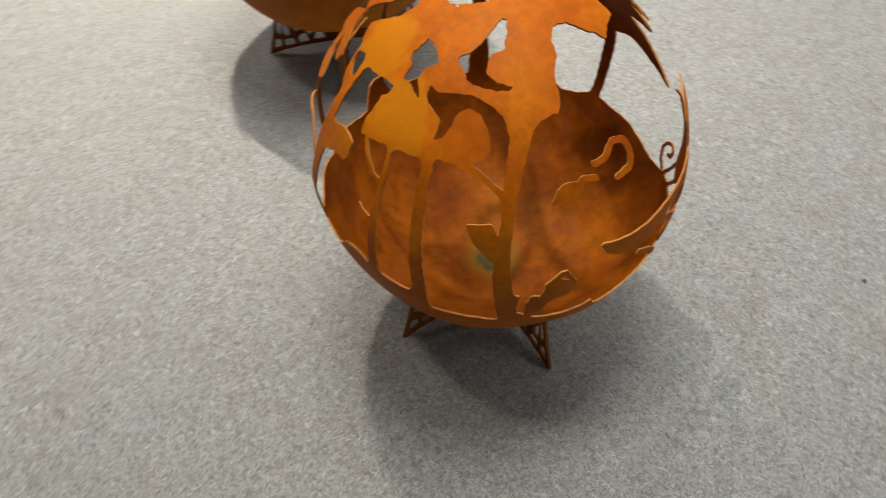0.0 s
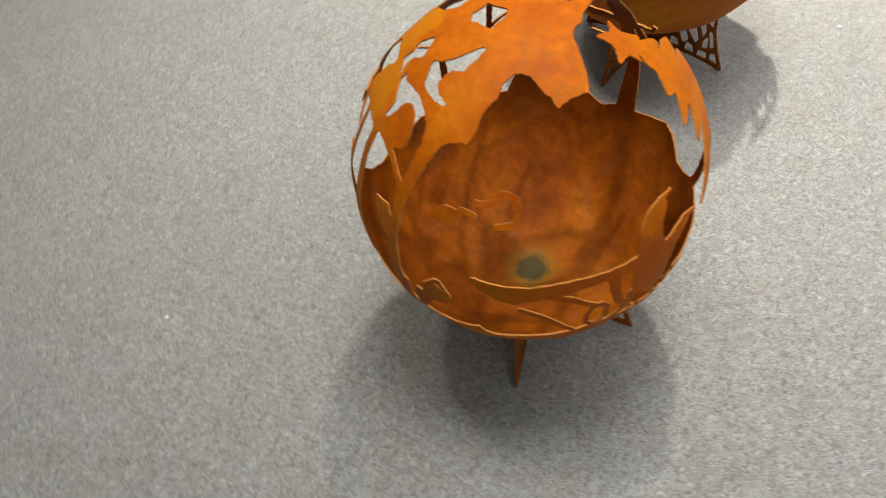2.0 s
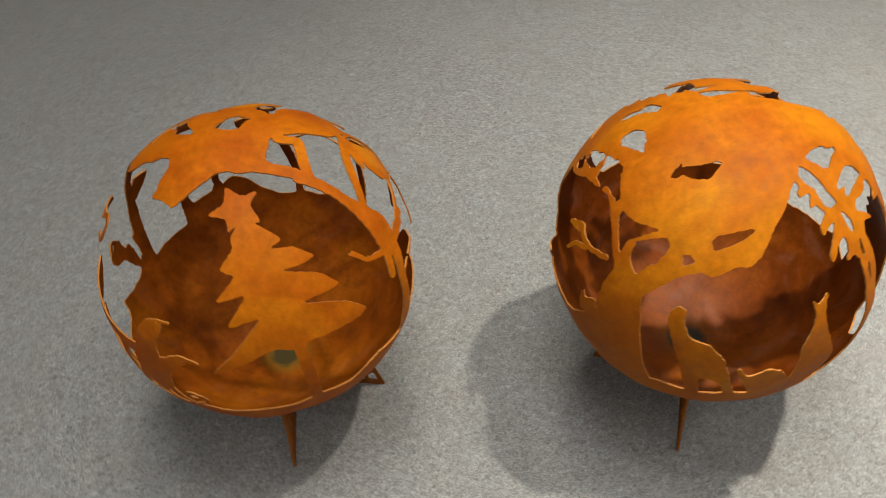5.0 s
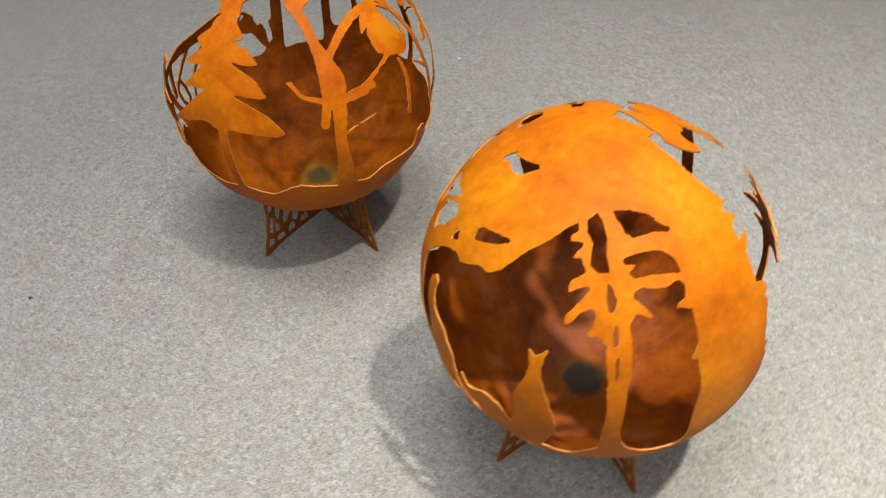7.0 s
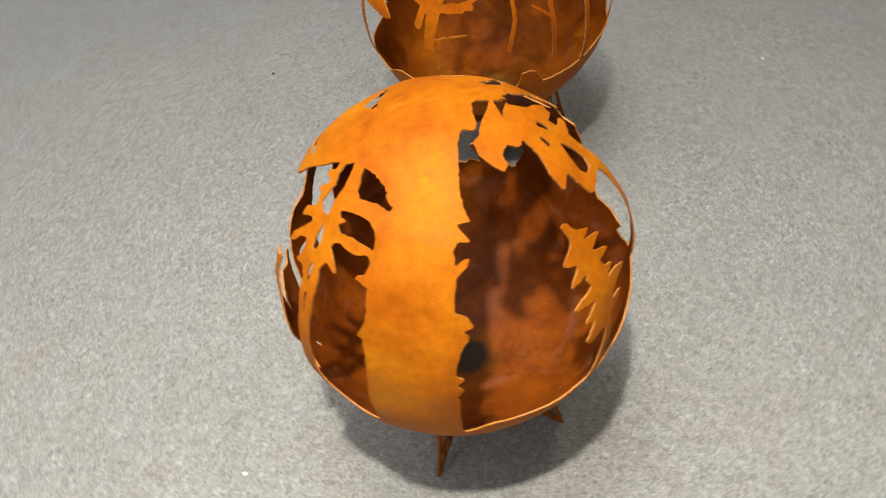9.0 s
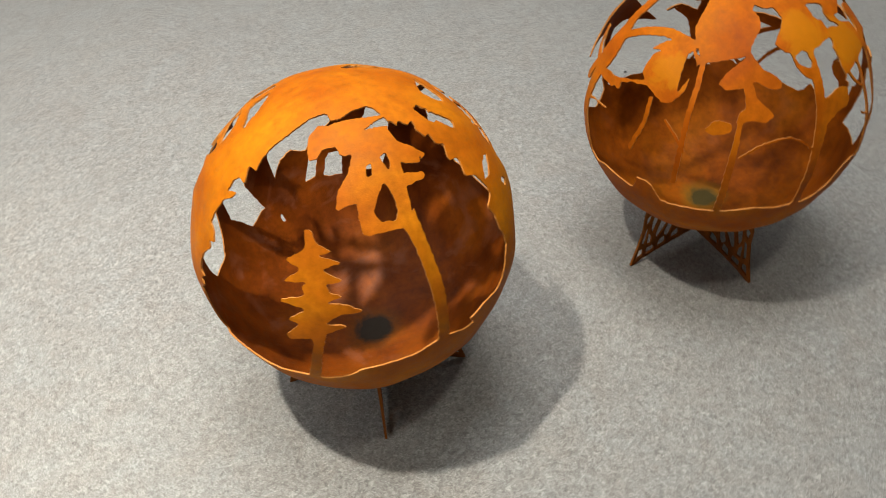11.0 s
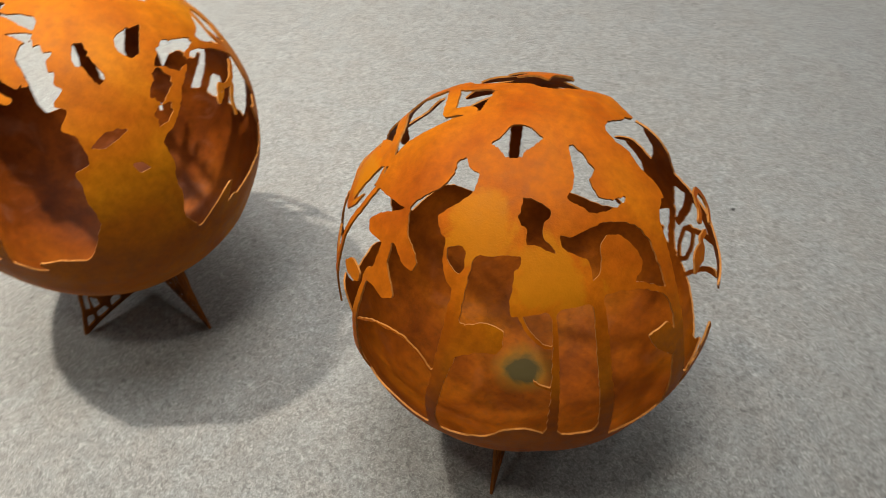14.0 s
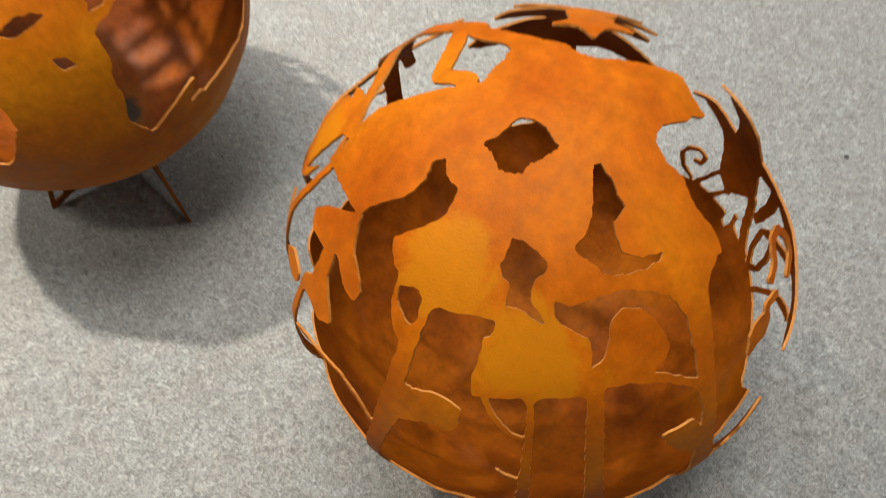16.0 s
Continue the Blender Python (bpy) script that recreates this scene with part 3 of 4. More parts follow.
    ("gap", (-87, 80), [(-6.4, -2), (-4.5, 0.6), (-4, 2.1), (-3, 5.3), (-0.3, 6), (2.3, 5.5), (4.2, 4), (6.1, 3.3), (4, -0.8), (2.7, -2.2), (2.6, -4.1), (0.6, -5), (-1.5, -5.2), (-3.9, -3)]),
    # rim of the bowl
    ("steel", (-138, -28), [(-42, 5.1), (-30.8, 8.9), (-21.3, 10.5), (-9.6, 10.2), (-1, 12), (12.6, 11.4), (21.9, 8.1), (30.9, 9.4), (39.6, 7.6), (25, -29.6), (-0.9, -28), (-26.7, -30.4)]),
    # rim of the bowl
    ("steel", (-70, -22), [(-26.1, 5.4), (-17.4, 6.1), (-9.9, 10.7), (-5.1, 16.9), (-0, 19.5), (4.1, 18), (6.9, 11.9), (17.4, 6.1), (28.7, 3.4), (19, -32.7), (0.9, -34), (-17.2, -32.2)]),
    # rim of the bowl
    ("steel", (6, -29), [(-43.8, 5.2), (-34.1, 6.3), (-18.1, 9.7), (-9.6, 10.6), (-1, 14), (8.9, 15.7), (18.5, 12.7), (32, 5.8), (46.2, 3.1), (29.3, -31.1), (0.9, -27), (-27.7, -30.1)]),
    # rim of the bowl
    ("steel", (102, -30), [(-44.4, 4.6), (-32.4, 8.2), (-20.5, 7.2), (-4.8, 10.9), (5.7, 10.9), (12.5, 12.4), (18.8, 8.5), (28.8, 5.4), (37.2, 11.7), (23.2, -26.9), (-2.6, -26.1), (-28.1, -29.5)]),
    # rim of the bowl
    ("steel", (162, -27), [(-21.6, 12.4), (-14.6, 11.2), (-6.7, 9.8), (-1.9, 8), (2.9, 9), (8.5, 6.7), (15.4, 10.1), (21.2, 9.4), (13.8, -26.6), (0, -29), (-13.8, -26.6)]),
    # gaps under the reclining animal, its tail and legs
    ("gap", (35, -8), [(-35.6, 1.9), (-16.3, 10.1), (-1.9, 12), (8.2, 13.3), (18.7, 12), (16.5, 2.8), (24, -5), (17.4, -7.4), (4.7, -10.3), (-10.3, -12.9), (-27.1, -14.8)]),
    ("steel", (35, -1), [(-9.3, 5.2), (-2.4, 1.7), (3.6, -3), (7.6, -5.5)], (1.1, 0.8)),
    ("steel", (46, 0), [(-0.4, 6.7), (-0.2, 0.6), (1.8, -7.8)], (2, 1.4)),
    ("steel", (40, -11), [(-2.6, 1), (-0.8, 5.3), (1.8, 6.1), (4.1, 3.1), (3.6, -3.2), (0.3, -7.3), (-2.4, -4.5), (-2.6, 1)], (0.8, 0.8)),
    ("steel", (26, -10), [(-8.1, 8.4), (-1.7, 3.7), (2.9, -1.5), (7.4, -9.4)], (1, 0.7)),
    ("steel", (49, -13), [(-4.9, -7.2), (0.4, -0.9), (3.2, 7.8)], (1.4, 1.4)),
]

# the drawing cut into this sphere: gaps and steel, each about its own middle, in degrees east and north
PALMS = [
    ("gap", (0, 55), [(-4.5, -3.4), (-5, 1.4), (-2, 4.6), (5.1, 3.6), (7.2, 2.2), (1.9, -1.4), (-2.3, -3.8)]),
    ("gap", (50, 61), [(-5.9, -4.2), (-5.8, -0.5), (-2.8, 1.3), (2.4, 4.3), (5.9, 7.2), (5.6, 2.7), (5.2, 0.1), (0.9, -1.9), (-2.7, -1.8), (-3.8, -3.9)]),
    ("gap", (-25, 62), [(-1, -3.4), (-1.9, 2.6), (1.3, 1.9), (1, -2.2)]),
    # gap in the boughs
    ("gap", (38, 36), [(-6.6, 3.9), (0, 3.2), (8.6, 5.7), (4.8, 1.4), (0.7, -2.9), (0.5, -8.2), (-3.1, -3.5), (-6.1, 1.2)]),
    ("gap", (48, 32), [(-5.3, 0.3), (-0.7, 3.6), (4.8, 7.1), (5.5, 2.7), (1.9, -2.1), (-1.1, -7.8), (-4.4, -4.1)]),
    ("gap", (63, 35), [(-2.1, 1.1), (-0.1, 2.3), (2.2, 0.3), (-1.1, -2.1)]),
    ("gap", (77, 44), [(-5.4, -1.3), (-2, 0.9), (3.2, 2.6), (6.7, 3.4), (4, 0.3), (-0.4, -2.6), (-4.6, -4.2)]),
    # opening beside the broad tree
    ("gap", (89, 28), [(-35.5, -4.2), (-29.2, 0.7), (-24.2, 4.1), (-20.1, 5.8), (-15.9, 4.1), (-10.3, 6.2), (-3.2, 7.9), (0.4, 11.2), (3.7, 18.6), (7.6, 24.4), (10.8, 31.5), (15.7, 38.2), (22.3, 42.2), (37.7, 45.2), (28.9, 33.7), (20.7, 22.5), (18.8, 4.5), (19.1, -10.9), (25.6, -35.4), (24.8, -52.1), (14, -59.2), (-8.5, -47.7), (-31.6, -46.6), (-35, -34.2), (-35.9, -17.4)]),
    # opening on the sheltered side
    ("gap", (5, 14), [(-18, 14.3), (-13.2, 14), (-7.1, 18.1), (-3.5, 21.2), (5.6, 24.4), (11.8, 26.4), (21.3, 21), (31.3, 12.1), (30.3, 2.9), (32, -8), (26.7, -14.7), (17.9, -22.8), (9.3, -22.2), (-1.5, -21.2), (-10, -23.4), (-5.1, -14.8), (-15.4, -18), (-24.2, -21.2), (-27.1, -14.1), (-23.8, -3.4), (-21.3, 6.5), (-20.7, 12.7)]),
    ("gap", (-11, 32), [(-1.5, 2.2), (2, 2.4), (2.9, -0.1), (-0.7, -2.2), (-4.2, -1.4)]),
    ("gap", (-28, 22), [(-2.6, 2.3), (0.7, 1.5), (2.7, -1.9), (-1.3, -1.5)]),
    # opening by the antlered animal
    ("gap", (12, 13), [(-30.6, -13.4), (-31.4, 1.9), (-23.8, 14.5), (-8.8, 22), (-2.4, 22.6), (4.7, 27), (10.5, 24.8), (14.1, 19.9), (18.2, 18.1), (20.6, 14), (22.3, 5.9), (22.5, -0.9), (18.5, -4.9), (16, -12.3), (11.3, -17.6), (4.5, -22.4), (-3.8, -22.4), (-11.8, -22.6), (-10.6, -14.6), (-16, -14.3), (-30.8, -23.3)]),
    ("gap", (-12, 32), [(-4.2, -2.5), (-1.6, 1), (4.2, 1.8), (2.7, -0.6)]),
    ("gap", (-6, 40), [(-3.9, -4.8), (-1.4, 0.5), (1.2, 4.5), (4.1, 3.5), (2.9, -0.2), (-1.3, -4.4)]),
    ("gap", (8, 46), [(-6.8, -0.1), (3.4, 3.3), (6.1, 1.7), (-2.9, -3.3)]),
    ("gap", (14, 42), [(-7.6, -0.3), (-1.1, 2.7), (5.5, 3.1), (8.8, -1.4), (1.1, -0.9), (-5.9, -3.2)]),
    # antlered animal
    ("steel", (22, 24), [(-9.9, -1), (-4.7, 1.9), (-1.4, -1.1), (3.3, -2), (11, 0.4)], (0.9, 0.9)),
    ("steel", (19, 18), [(4.4, 2.8), (-1.1, 0.7), (-3.6, -3.4)], (0.9, 0.6)),
    ("steel", (15, 24), [(1.7, 1.6), (2.2, -0.7), (-2.9, -1.6)], (0.5, 0.4)),
    ("steel", (32, 4), [(-3.5, -0.9), (-2.9, 4), (-1.3, 0.7), (3.7, 3.9), (4.9, -1.9), (-2.7, -5.8)]),
    # opening beside the spruce
    ("gap", (94, 26), [(-34.2, -10), (-33, -1.7), (-26.7, 6.2), (-21.4, 9.2), (-18.2, 7.2), (-10.6, 10.7), (-7.6, 9.7), (-2.9, 13.2), (0.6, 17.7), (3.4, 22.7), (5.9, 27.6), (7, 31.7), (9.8, 35), (12.4, 36.9), (17, 30.6), (22.5, 22.9), (31.1, 9.3), (37.2, -8.1), (43.3, -31.8), (29.3, -50.3), (14.2, -56.1), (-1.8, -51.6), (-14.5, -45.8), (-25.7, -38.9), (-35.8, -29.1)]),
    ("gap", (145, 61), [(-5.1, 4.3), (-2.7, 4.4), (3, 2.4), (8.5, -1.7), (2, -2.5), (-2, -3.3), (-3.8, -0.7)]),
    ("gap", (146, 50), [(-7.3, 1.6), (-2.6, 3.2), (2.8, 3.2), (7.2, 1.2), (8.1, -3.4), (1.7, -3.4), (-4.3, -3.3), (-5.5, -0.9)]),
    # opening between spruce and trunk
    ("gap", (151, 23), [(-14.5, 21), (-6.9, 21.5), (-2.4, 20.4), (1.7, 20.7), (5.1, 21), (5, 16.9), (1, 14.7), (6.2, 13.6), (7.5, 5.7), (5.4, -1.8), (7.9, -4.8), (8.9, -12.7), (8.2, -25.4), (9.1, -38.7), (2.9, -50.7), (-12.5, -35.3), (-16.8, -8.9), (-16, 8.8)]),
    ("gap", (77, 44), [(-5.5, -1.8), (-4.1, 0.4), (6.3, 3.9), (6.5, 2.5), (-1.7, -3.1)]),
    ("gap", (56, 64), [(-3.2, -3.3), (-2.4, 0.1), (2.8, 4.1), (2.9, -0.2), (0.1, -3.1)]),
    ("gap", (49, 34), [(-6.5, 0.2), (2.8, 5.9), (4.9, 4.2), (3.1, -3.3), (-1, -5.5), (-3.8, -1.2)]),
    ("gap", (40, 60), [(-0.7, -2.7), (-0.3, 2.4), (1.4, -0.8)]),
    # spruce
    ("steel", (131, 39), [(-10.3, 22.4), (-6.6, 16.9), (-6, 14.6), (-9, 12.5), (-5.4, 12.1), (-4.6, 8.7), (-11.2, 5), (-9.8, 3.6), (-5.3, 5.5), (-4.4, 1.1), (-12.1, -4.7), (-10.8, -5.5), (-3.8, -0.6), (-2.7, -4.4), (-6.4, -8.8), (-5.1, -9.6), (-0.7, -6.5), (1.5, -12.3), (2.1, -27.1), (0.9, -54.4), (6.9, -49.3), (6.8, -25), (5.3, -7.5), (3.9, -0), (11.7, -2.9), (12.2, -1.7), (5.9, 2.3), (7.1, 5.1), (18.3, 7.1), (19, 8.2), (13, 9), (5.7, 7.8), (4, 10), (4.3, 14.1), (2.2, 16.5), (-3.7, 25.3)]),
    ("gap", (125, 56), [(-3.7, 4.9), (-1.1, 6.8), (1.1, 4.6), (2, -0), (3.8, -5.8), (0.9, -8), (-0.9, -6.2), (-2.8, -0.4)]),
    ("gap", (131, 41), [(-1, 4.4), (0.9, 2.4), (1.5, -1.3), (-0.3, -3.9), (-0.6, 0.3)]),
    ("gap", (133, 31), [(-0.7, 3.7), (0.8, 1), (0.8, -3.1), (-0.4, -1.1)]),
    # branches of the spruce and its split trunk
    ("steel", (132, 41), [(-11.3, 19.3), (-3, 24), (15.6, 21.3), (17.9, 7.1), (11.7, 0.7), (5.1, -3), (6.5, -23.9), (1, -24.8), (-0.3, -13), (-6.4, -10.2), (-12.6, -8.3), (-13.5, 2.8), (-12.4, 13.2)]),
    ("gap", (119, 43), [(-10.1, 8.7), (-6.9, 13.7), (-5.1, 16.1), (-3.6, 17), (-2.9, 14.6), (-4.4, 13.6), (-5.4, 12.7), (-4.1, 11.8), (-1.1, 12.1), (-1, 10.9), (-2.1, 9.5), (-3, 7.6), (-0.8, 7.9), (1.2, 4.4), (-0, 3.3), (-2.3, 1.5), (-2.4, -1.9), (0.9, 0.3), (2.9, 1.2), (3.2, 0.3), (2.2, -1.6), (0.1, -5.3), (-2, -7.9), (-2.2, -11.1), (-0, -9.4), (1.9, -6.2), (5.2, -4.4), (6.1, -6.7), (5.8, -9.6), (4.5, -12.7), (7.8, -11.8), (9, -12.5), (11, -17.7), (13.6, -28), (-1.4, -34.5), (-6, -10.6), (-11, 6.3)]),
    ("gap", (124, 55), [(-4, 6.2), (-1.4, 8.7), (0.2, 6.8), (2.1, 2), (2.5, -2.3), (4.2, -6.7), (1.4, -7.3), (-1.1, -6.1), (-1.7, -2.6), (-1.3, 0.4), (-3.2, 2.9)]),
    ("gap", (144, 61), [(-6.4, 4.7), (-0.2, 3.6), (3.9, 1.2), (8.7, -1.7), (8, -2.6), (3.8, -2.3), (-1.9, -3.6), (-4.2, -1.8), (-4.5, 0.4), (-5.5, 1.9)]),
    ("gap", (145, 50), [(-6.7, 2.2), (-1.9, 3.4), (3.7, 3.7), (7.1, 1.4), (8.8, -1.8), (8.6, -3), (0.7, -2.7), (-3.5, -3.3), (-5.1, -1.7), (-2.7, 0.4), (-5.5, 0.5)]),
    ("gap", (150, 32), [(5.2, 12.6), (4.1, 12.6), (-0.3, 11.3), (-5.8, 12.4), (-8, 11.7), (-8.4, 9.9), (-6.2, 7.6), (-3.7, 4), (-9.2, 4.5), (-10.3, 3.4), (-10.1, -2.7), (-11.2, -12.7), (-13.3, -36.5), (7.8, -39.5), (8.2, -16.6), (8.5, -10.7), (6.2, -10.3), (7.3, -8.1), (8.5, -5.4), (7.1, -1.2), (6.7, 2.6), (7.3, 4.7), (4.8, 4.8), (2.5, 5.3), (4.4, 8), (5.3, 10.7)]),
    ("gap", (131, 41), [(-1.1, 4.6), (0.5, 2.7), (1.6, -0), (1, -3.7), (-0.6, -3.3), (-1.2, 0.3)]),
    ("gap", (133, 31), [(0.4, 3.9), (1.1, 0.5), (1.1, -2.9), (0, -3.6), (-0.6, 0.3)]),
    ("gap", (134, 21), [(-0.1, 4.4), (0.9, 4.3), (0.9, -4.5), (0.5, -4.6), (-0.4, 1.6)]),
    # upright animal
    ("steel", (110, 8), [(-2.8, 15.4), (0.1, 12.5), (3.8, 16.3), (2.8, 12.1), (2.5, 8.4), (4.3, 2.1), (9.9, -12.2), (2.7, -32.7), (-5.9, -30), (-3.8, -7.8), (-4.6, -3.1), (-1.4, 5), (-0.9, 10.4)]),
    # standing animal
    ("steel", (74, -1), [(-12.4, 16.6), (-11.7, 19.4), (-9.5, 21.4), (-7, 20.6), (-7.2, 16), (-4.4, 10.4), (2.3, 9.2), (7.2, 3.8), (9.8, -4.1), (18.8, -34.6), (13.2, -28.2), (7.2, -7.6), (0.6, -7.3), (2.9, -24.5), (-0.9, -24.8), (-5.4, -4.2), (-10.1, 9.1)]),
    # lying animal
    ("steel", (95, -10), [(-9.2, 7.9), (-8.4, 9.2), (-5.8, 5), (-2.9, 5.9), (0.6, 8.1), (6.2, 5.2), (11.9, -5.4), (12.6, -17.1), (4.6, -22.4), (-5.5, -0.2)]),
    # open side beside the trunk
    ("gap", (-140, 47), [(12.6, 42.4), (22.8, 38.1), (31.7, 40.3), (42.1, 36.8), (53.9, 31.8), (56.5, 23.3), (44.2, 14.4), (40.5, 5.7), (48.7, -6.8), (43.6, -21.7), (40.9, -37.7), (31.3, -55.8), (18.9, -65.2), (-2.2, -63.9), (-23.4, -62.2), (-40.9, -64.8), (-39, -48.2), (-35.5, -33.9), (-32.9, -29.7), (-32.9, -26.7), (-26.9, -19.4), (-25, -16.8), (-25.9, -12.4), (-26.6, -10.3), (-23.1, -2.5), (-18, 1.2), (-16.8, 2.2), (-20, 2.6), (-18.1, 6.7), (-14.8, 4.8), (-16.1, 9), (-15.2, 11.1), (-12.4, 8.9), (-11.1, 13.1), (-8, 20.6), (-5.5, 25.1), (-1.4, 31.3), (1.5, 33.1), (0.7, 28.9), (3.9, 30.4), (8.9, 33.9), (9.6, 37.7)]),
    # hanging palm leaf
    ("steel", (-95, 61), [(-7.7, 23.4), (-6.5, 18.1), (-1.5, 15.4), (3.7, 16.6), (6.5, 14.5), (3, 10.5), (9.5, 11.5), (14.3, 8.3), (11.5, 4.7), (9.8, 1.5), (15.4, 0.2), (19.4, -4.5), (14.3, -5), (8, -1.7), (8.2, -5.5), (7.6, -10.6), (6.9, -18.5), (9.2, -32.1), (5, -26.7), (2.8, -23), (-4.1, -24.1), (-6, -21), (-6, -11.9), (-11.1, -12), (-12.7, -9.4), (-10, -4.1), (-5.4, -1.4), (-1.8, 0.1), (-1.8, 2.7), (-4.3, 4.9), (-4.9, 8.1), (-6.9, 10.1), (-12.2, 8.2), (-14.3, 6.6), (-15, 10.7), (-12.7, 15.2), (-10.2, 18.1)]),
    ("gap", (-90, 47), [(3.5, 4), (3, -0.2), (-0.2, -5.5), (-4.5, -1.3), (-3.1, 3.1)]),
    ("gap", (-94, 58), [(2.1, 2.7), (1.1, -1), (-1.8, -2.5), (-2.3, 0.4)]),
    ("gap", (-27, 55), [(1.3, 4.9), (2.6, -4.5), (-0.7, -6.1), (-2.4, 5.3)]),
    # open side with palm and fir
    ("gap", (-82, 45), [(-61.5, 2.6), (-53.8, 13.3), (-53.1, 23.2), (-47.2, 29.5), (-38.5, 32.7), (-34.3, 34.3), (-27.9, 36.8), (-19.3, 36.5), (-13.3, 39.6), (-7, 38.5), (-7.4, 33.6), (1, 35.3), (6.6, 34.5), (8.1, 30.6), (8.9, 22.6), (12.3, 25.6), (14, 22.8), (17.2, 24.1), (15.3, 18), (16.5, 15.6), (19.3, 18), (20.1, 13.4), (23.2, 12.6), (21, 6.7), (25.7, 6.9), (24.6, -0.1), (29.2, -0.9), (32.9, -6.3), (33.8, -9.5), (29.2, -12.7), (31.7, -15.9), (33, -21.5), (35.3, -25.5), (37.9, -33.4), (36.6, -40.3), (35.7, -51.1), (22.8, -51.7), (10.1, -53.3), (-0.4, -49.7), (-11.8, -52.6), (-24.8, -52.1), (-40.1, -50), (-56.6, -49.6), (-70.4, -45.1), (-70.9, -30.1), (-66.7, -12.1)]),
    # barbed bark along the broad trunk
    ("steel", (-170, 37), [(-7.2, 34.7), (4.2, 33.1), (3.5, 28.2), (3.9, 21.9), (5.4, 18), (1.6, 18), (2, 16.8), (3.7, 14.6), (4.7, 12.9), (1.3, 13.2), (-0.2, 11), (-0.1, 7.1), (3, 9), (3.9, 8.4), (2.8, 6.5), (-0.2, 4.2), (-1.1, 0.1), (-2.1, -5.3), (1.1, -6.7), (2.9, -10.2), (-0.1, -10.7), (1.6, -12.7), (-1.6, -16.9), (-3.2, -21.4), (-3.9, -24.9), (-1.4, -26.3), (-4, -28.4), (-1.9, -30.5), (-4.9, -33.3), (-16, -32.9)]),
    ("gap", (-169, 37), [(3.8, 33), (3.1, 28.2), (3.4, 21.8), (4.8, 18), (1, 18), (1.4, 16.8), (3.1, 14.6), (4, 12.8), (0.6, 13.2), (-0.9, 11), (-0.8, 7.1), (2.3, 8.9), (3.2, 8.4), (2.1, 6.4), (-0.9, 4.2), (-1.9, 0.1), (-2.9, -5.3), (0.2, -6.7), (2, -10.2), (-1, -10.7), (0.7, -12.7), (-2.6, -16.9), (-4.2, -21.4), (-4.9, -24.9), (-2.4, -26.3), (-5, -28.4), (-3, -30.5), (-5.9, -33.3), (1, -34.5), (9.5, 32.3)]),
    # small fir
    ("steel", (-123, 21), [(-2.9, 21.4), (-0.9, 22), (1, 17.8), (6.1, 15.4), (1.2, 14), (8.9, 12.2), (2.4, 9.8), (9.4, 6.2), (3.6, 5.3), (4.8, 2.1), (8.9, 1.4), (3.3, -1.1), (9.4, -1.5), (15.4, -4.4), (7.4, -5), (2.5, -8.6), (10.5, -9.3), (2.9, -12.2), (1.9, -15.5), (-3.1, -37.1), (-8.2, -40.4), (-0.9, -14.1), (-9.8, -15.6), (-10.4, -13.9), (-5.3, -9.3), (-9.1, -7.7), (-2.5, -3.7), (-12, -1.5), (-3, 1.1), (-3.8, 4), (-2, 5.6), (-10.1, 5.1), (-3.7, 9.6), (-9.1, 12.2), (-2.2, 16.1)]),
    # palm trunk
    ("steel", (-82, 21), [(-0.3, 33), (2.3, 30.2), (1.2, 21.6), (1.2, 11.7), (1.9, -4.1), (1.3, -23.1), (2.3, -38.8), (-3.1, -33.9), (-2.6, -23.7), (-2.4, -6.3), (-3, 9.3), (-4.2, 20)]),
    # palm crown
    ("steel", (-92, 62), [(-15.3, 6.5), (-13.7, 11.1), (-8, 14.5), (-2.6, 14.9), (-5.2, 19.7), (0.7, 13.8), (5.1, 13.8), (3.6, 10.8), (10.1, 9), (10.7, 3.2), (10.7, -0.3), (15.7, -0.1), (18.9, -2.6), (15.7, -4.8), (10.2, -4.3), (9, -7.7), (14.6, -9.4), (12.9, -11.6), (7.5, -11.5), (6.3, -9.5), (5.4, -7), (5.7, -3.1), (5.2, 0.4), (3.7, 1.5), (3.3, -4.4), (0.8, -7.6), (-3.8, -5.5), (-3.7, -3.7), (-7.5, -5.5), (-10.7, -6.8), (-13, -10.8), (-15.5, -10.4), (-12.6, -6.2), (-7.3, -2.4), (-4.1, -1.4), (-2.6, 1.6), (-5, 3.4), (-8.4, 2.2), (-11.8, 4.6), (-8.5, 6.6), (-11, 8.3)]),
    ("steel", (-97, 48), [(-6.8, 6.2), (-1, 8.5), (8, 6.9), (11.4, 2.9), (12.2, -7.6), (9.2, -10.8), (-4.1, -8.3), (-4.1, -3.7), (-4.5, 0.4), (-10, 0.9), (-10.4, 3)]),
    ("gap", (-92, 47), [(2.4, 6.4), (3.6, -0.9), (2.3, -4), (-0.6, -4.7), (-3.2, -2.8), (-3.3, -0), (0.1, 3.4)]),
    ("gap", (-88, 58), [(-2.1, 0.1), (-0.8, -2.1), (1.4, 0.3), (0.4, 1.6)]),
    # palm tree in the opening
    ("gap", (-90, 58), [(-15.8, 17.7), (-11.4, 20.8), (-4.4, 21.2), (8.4, 18.2), (14.5, 11.4), (16, 5.6), (15.6, -1.7), (12.1, -10), (7, -14.1), (4.7, -21.4), (-0.6, -22.5), (-11.9, -19.2), (-17, -9.7), (-19.3, 2.9)]),
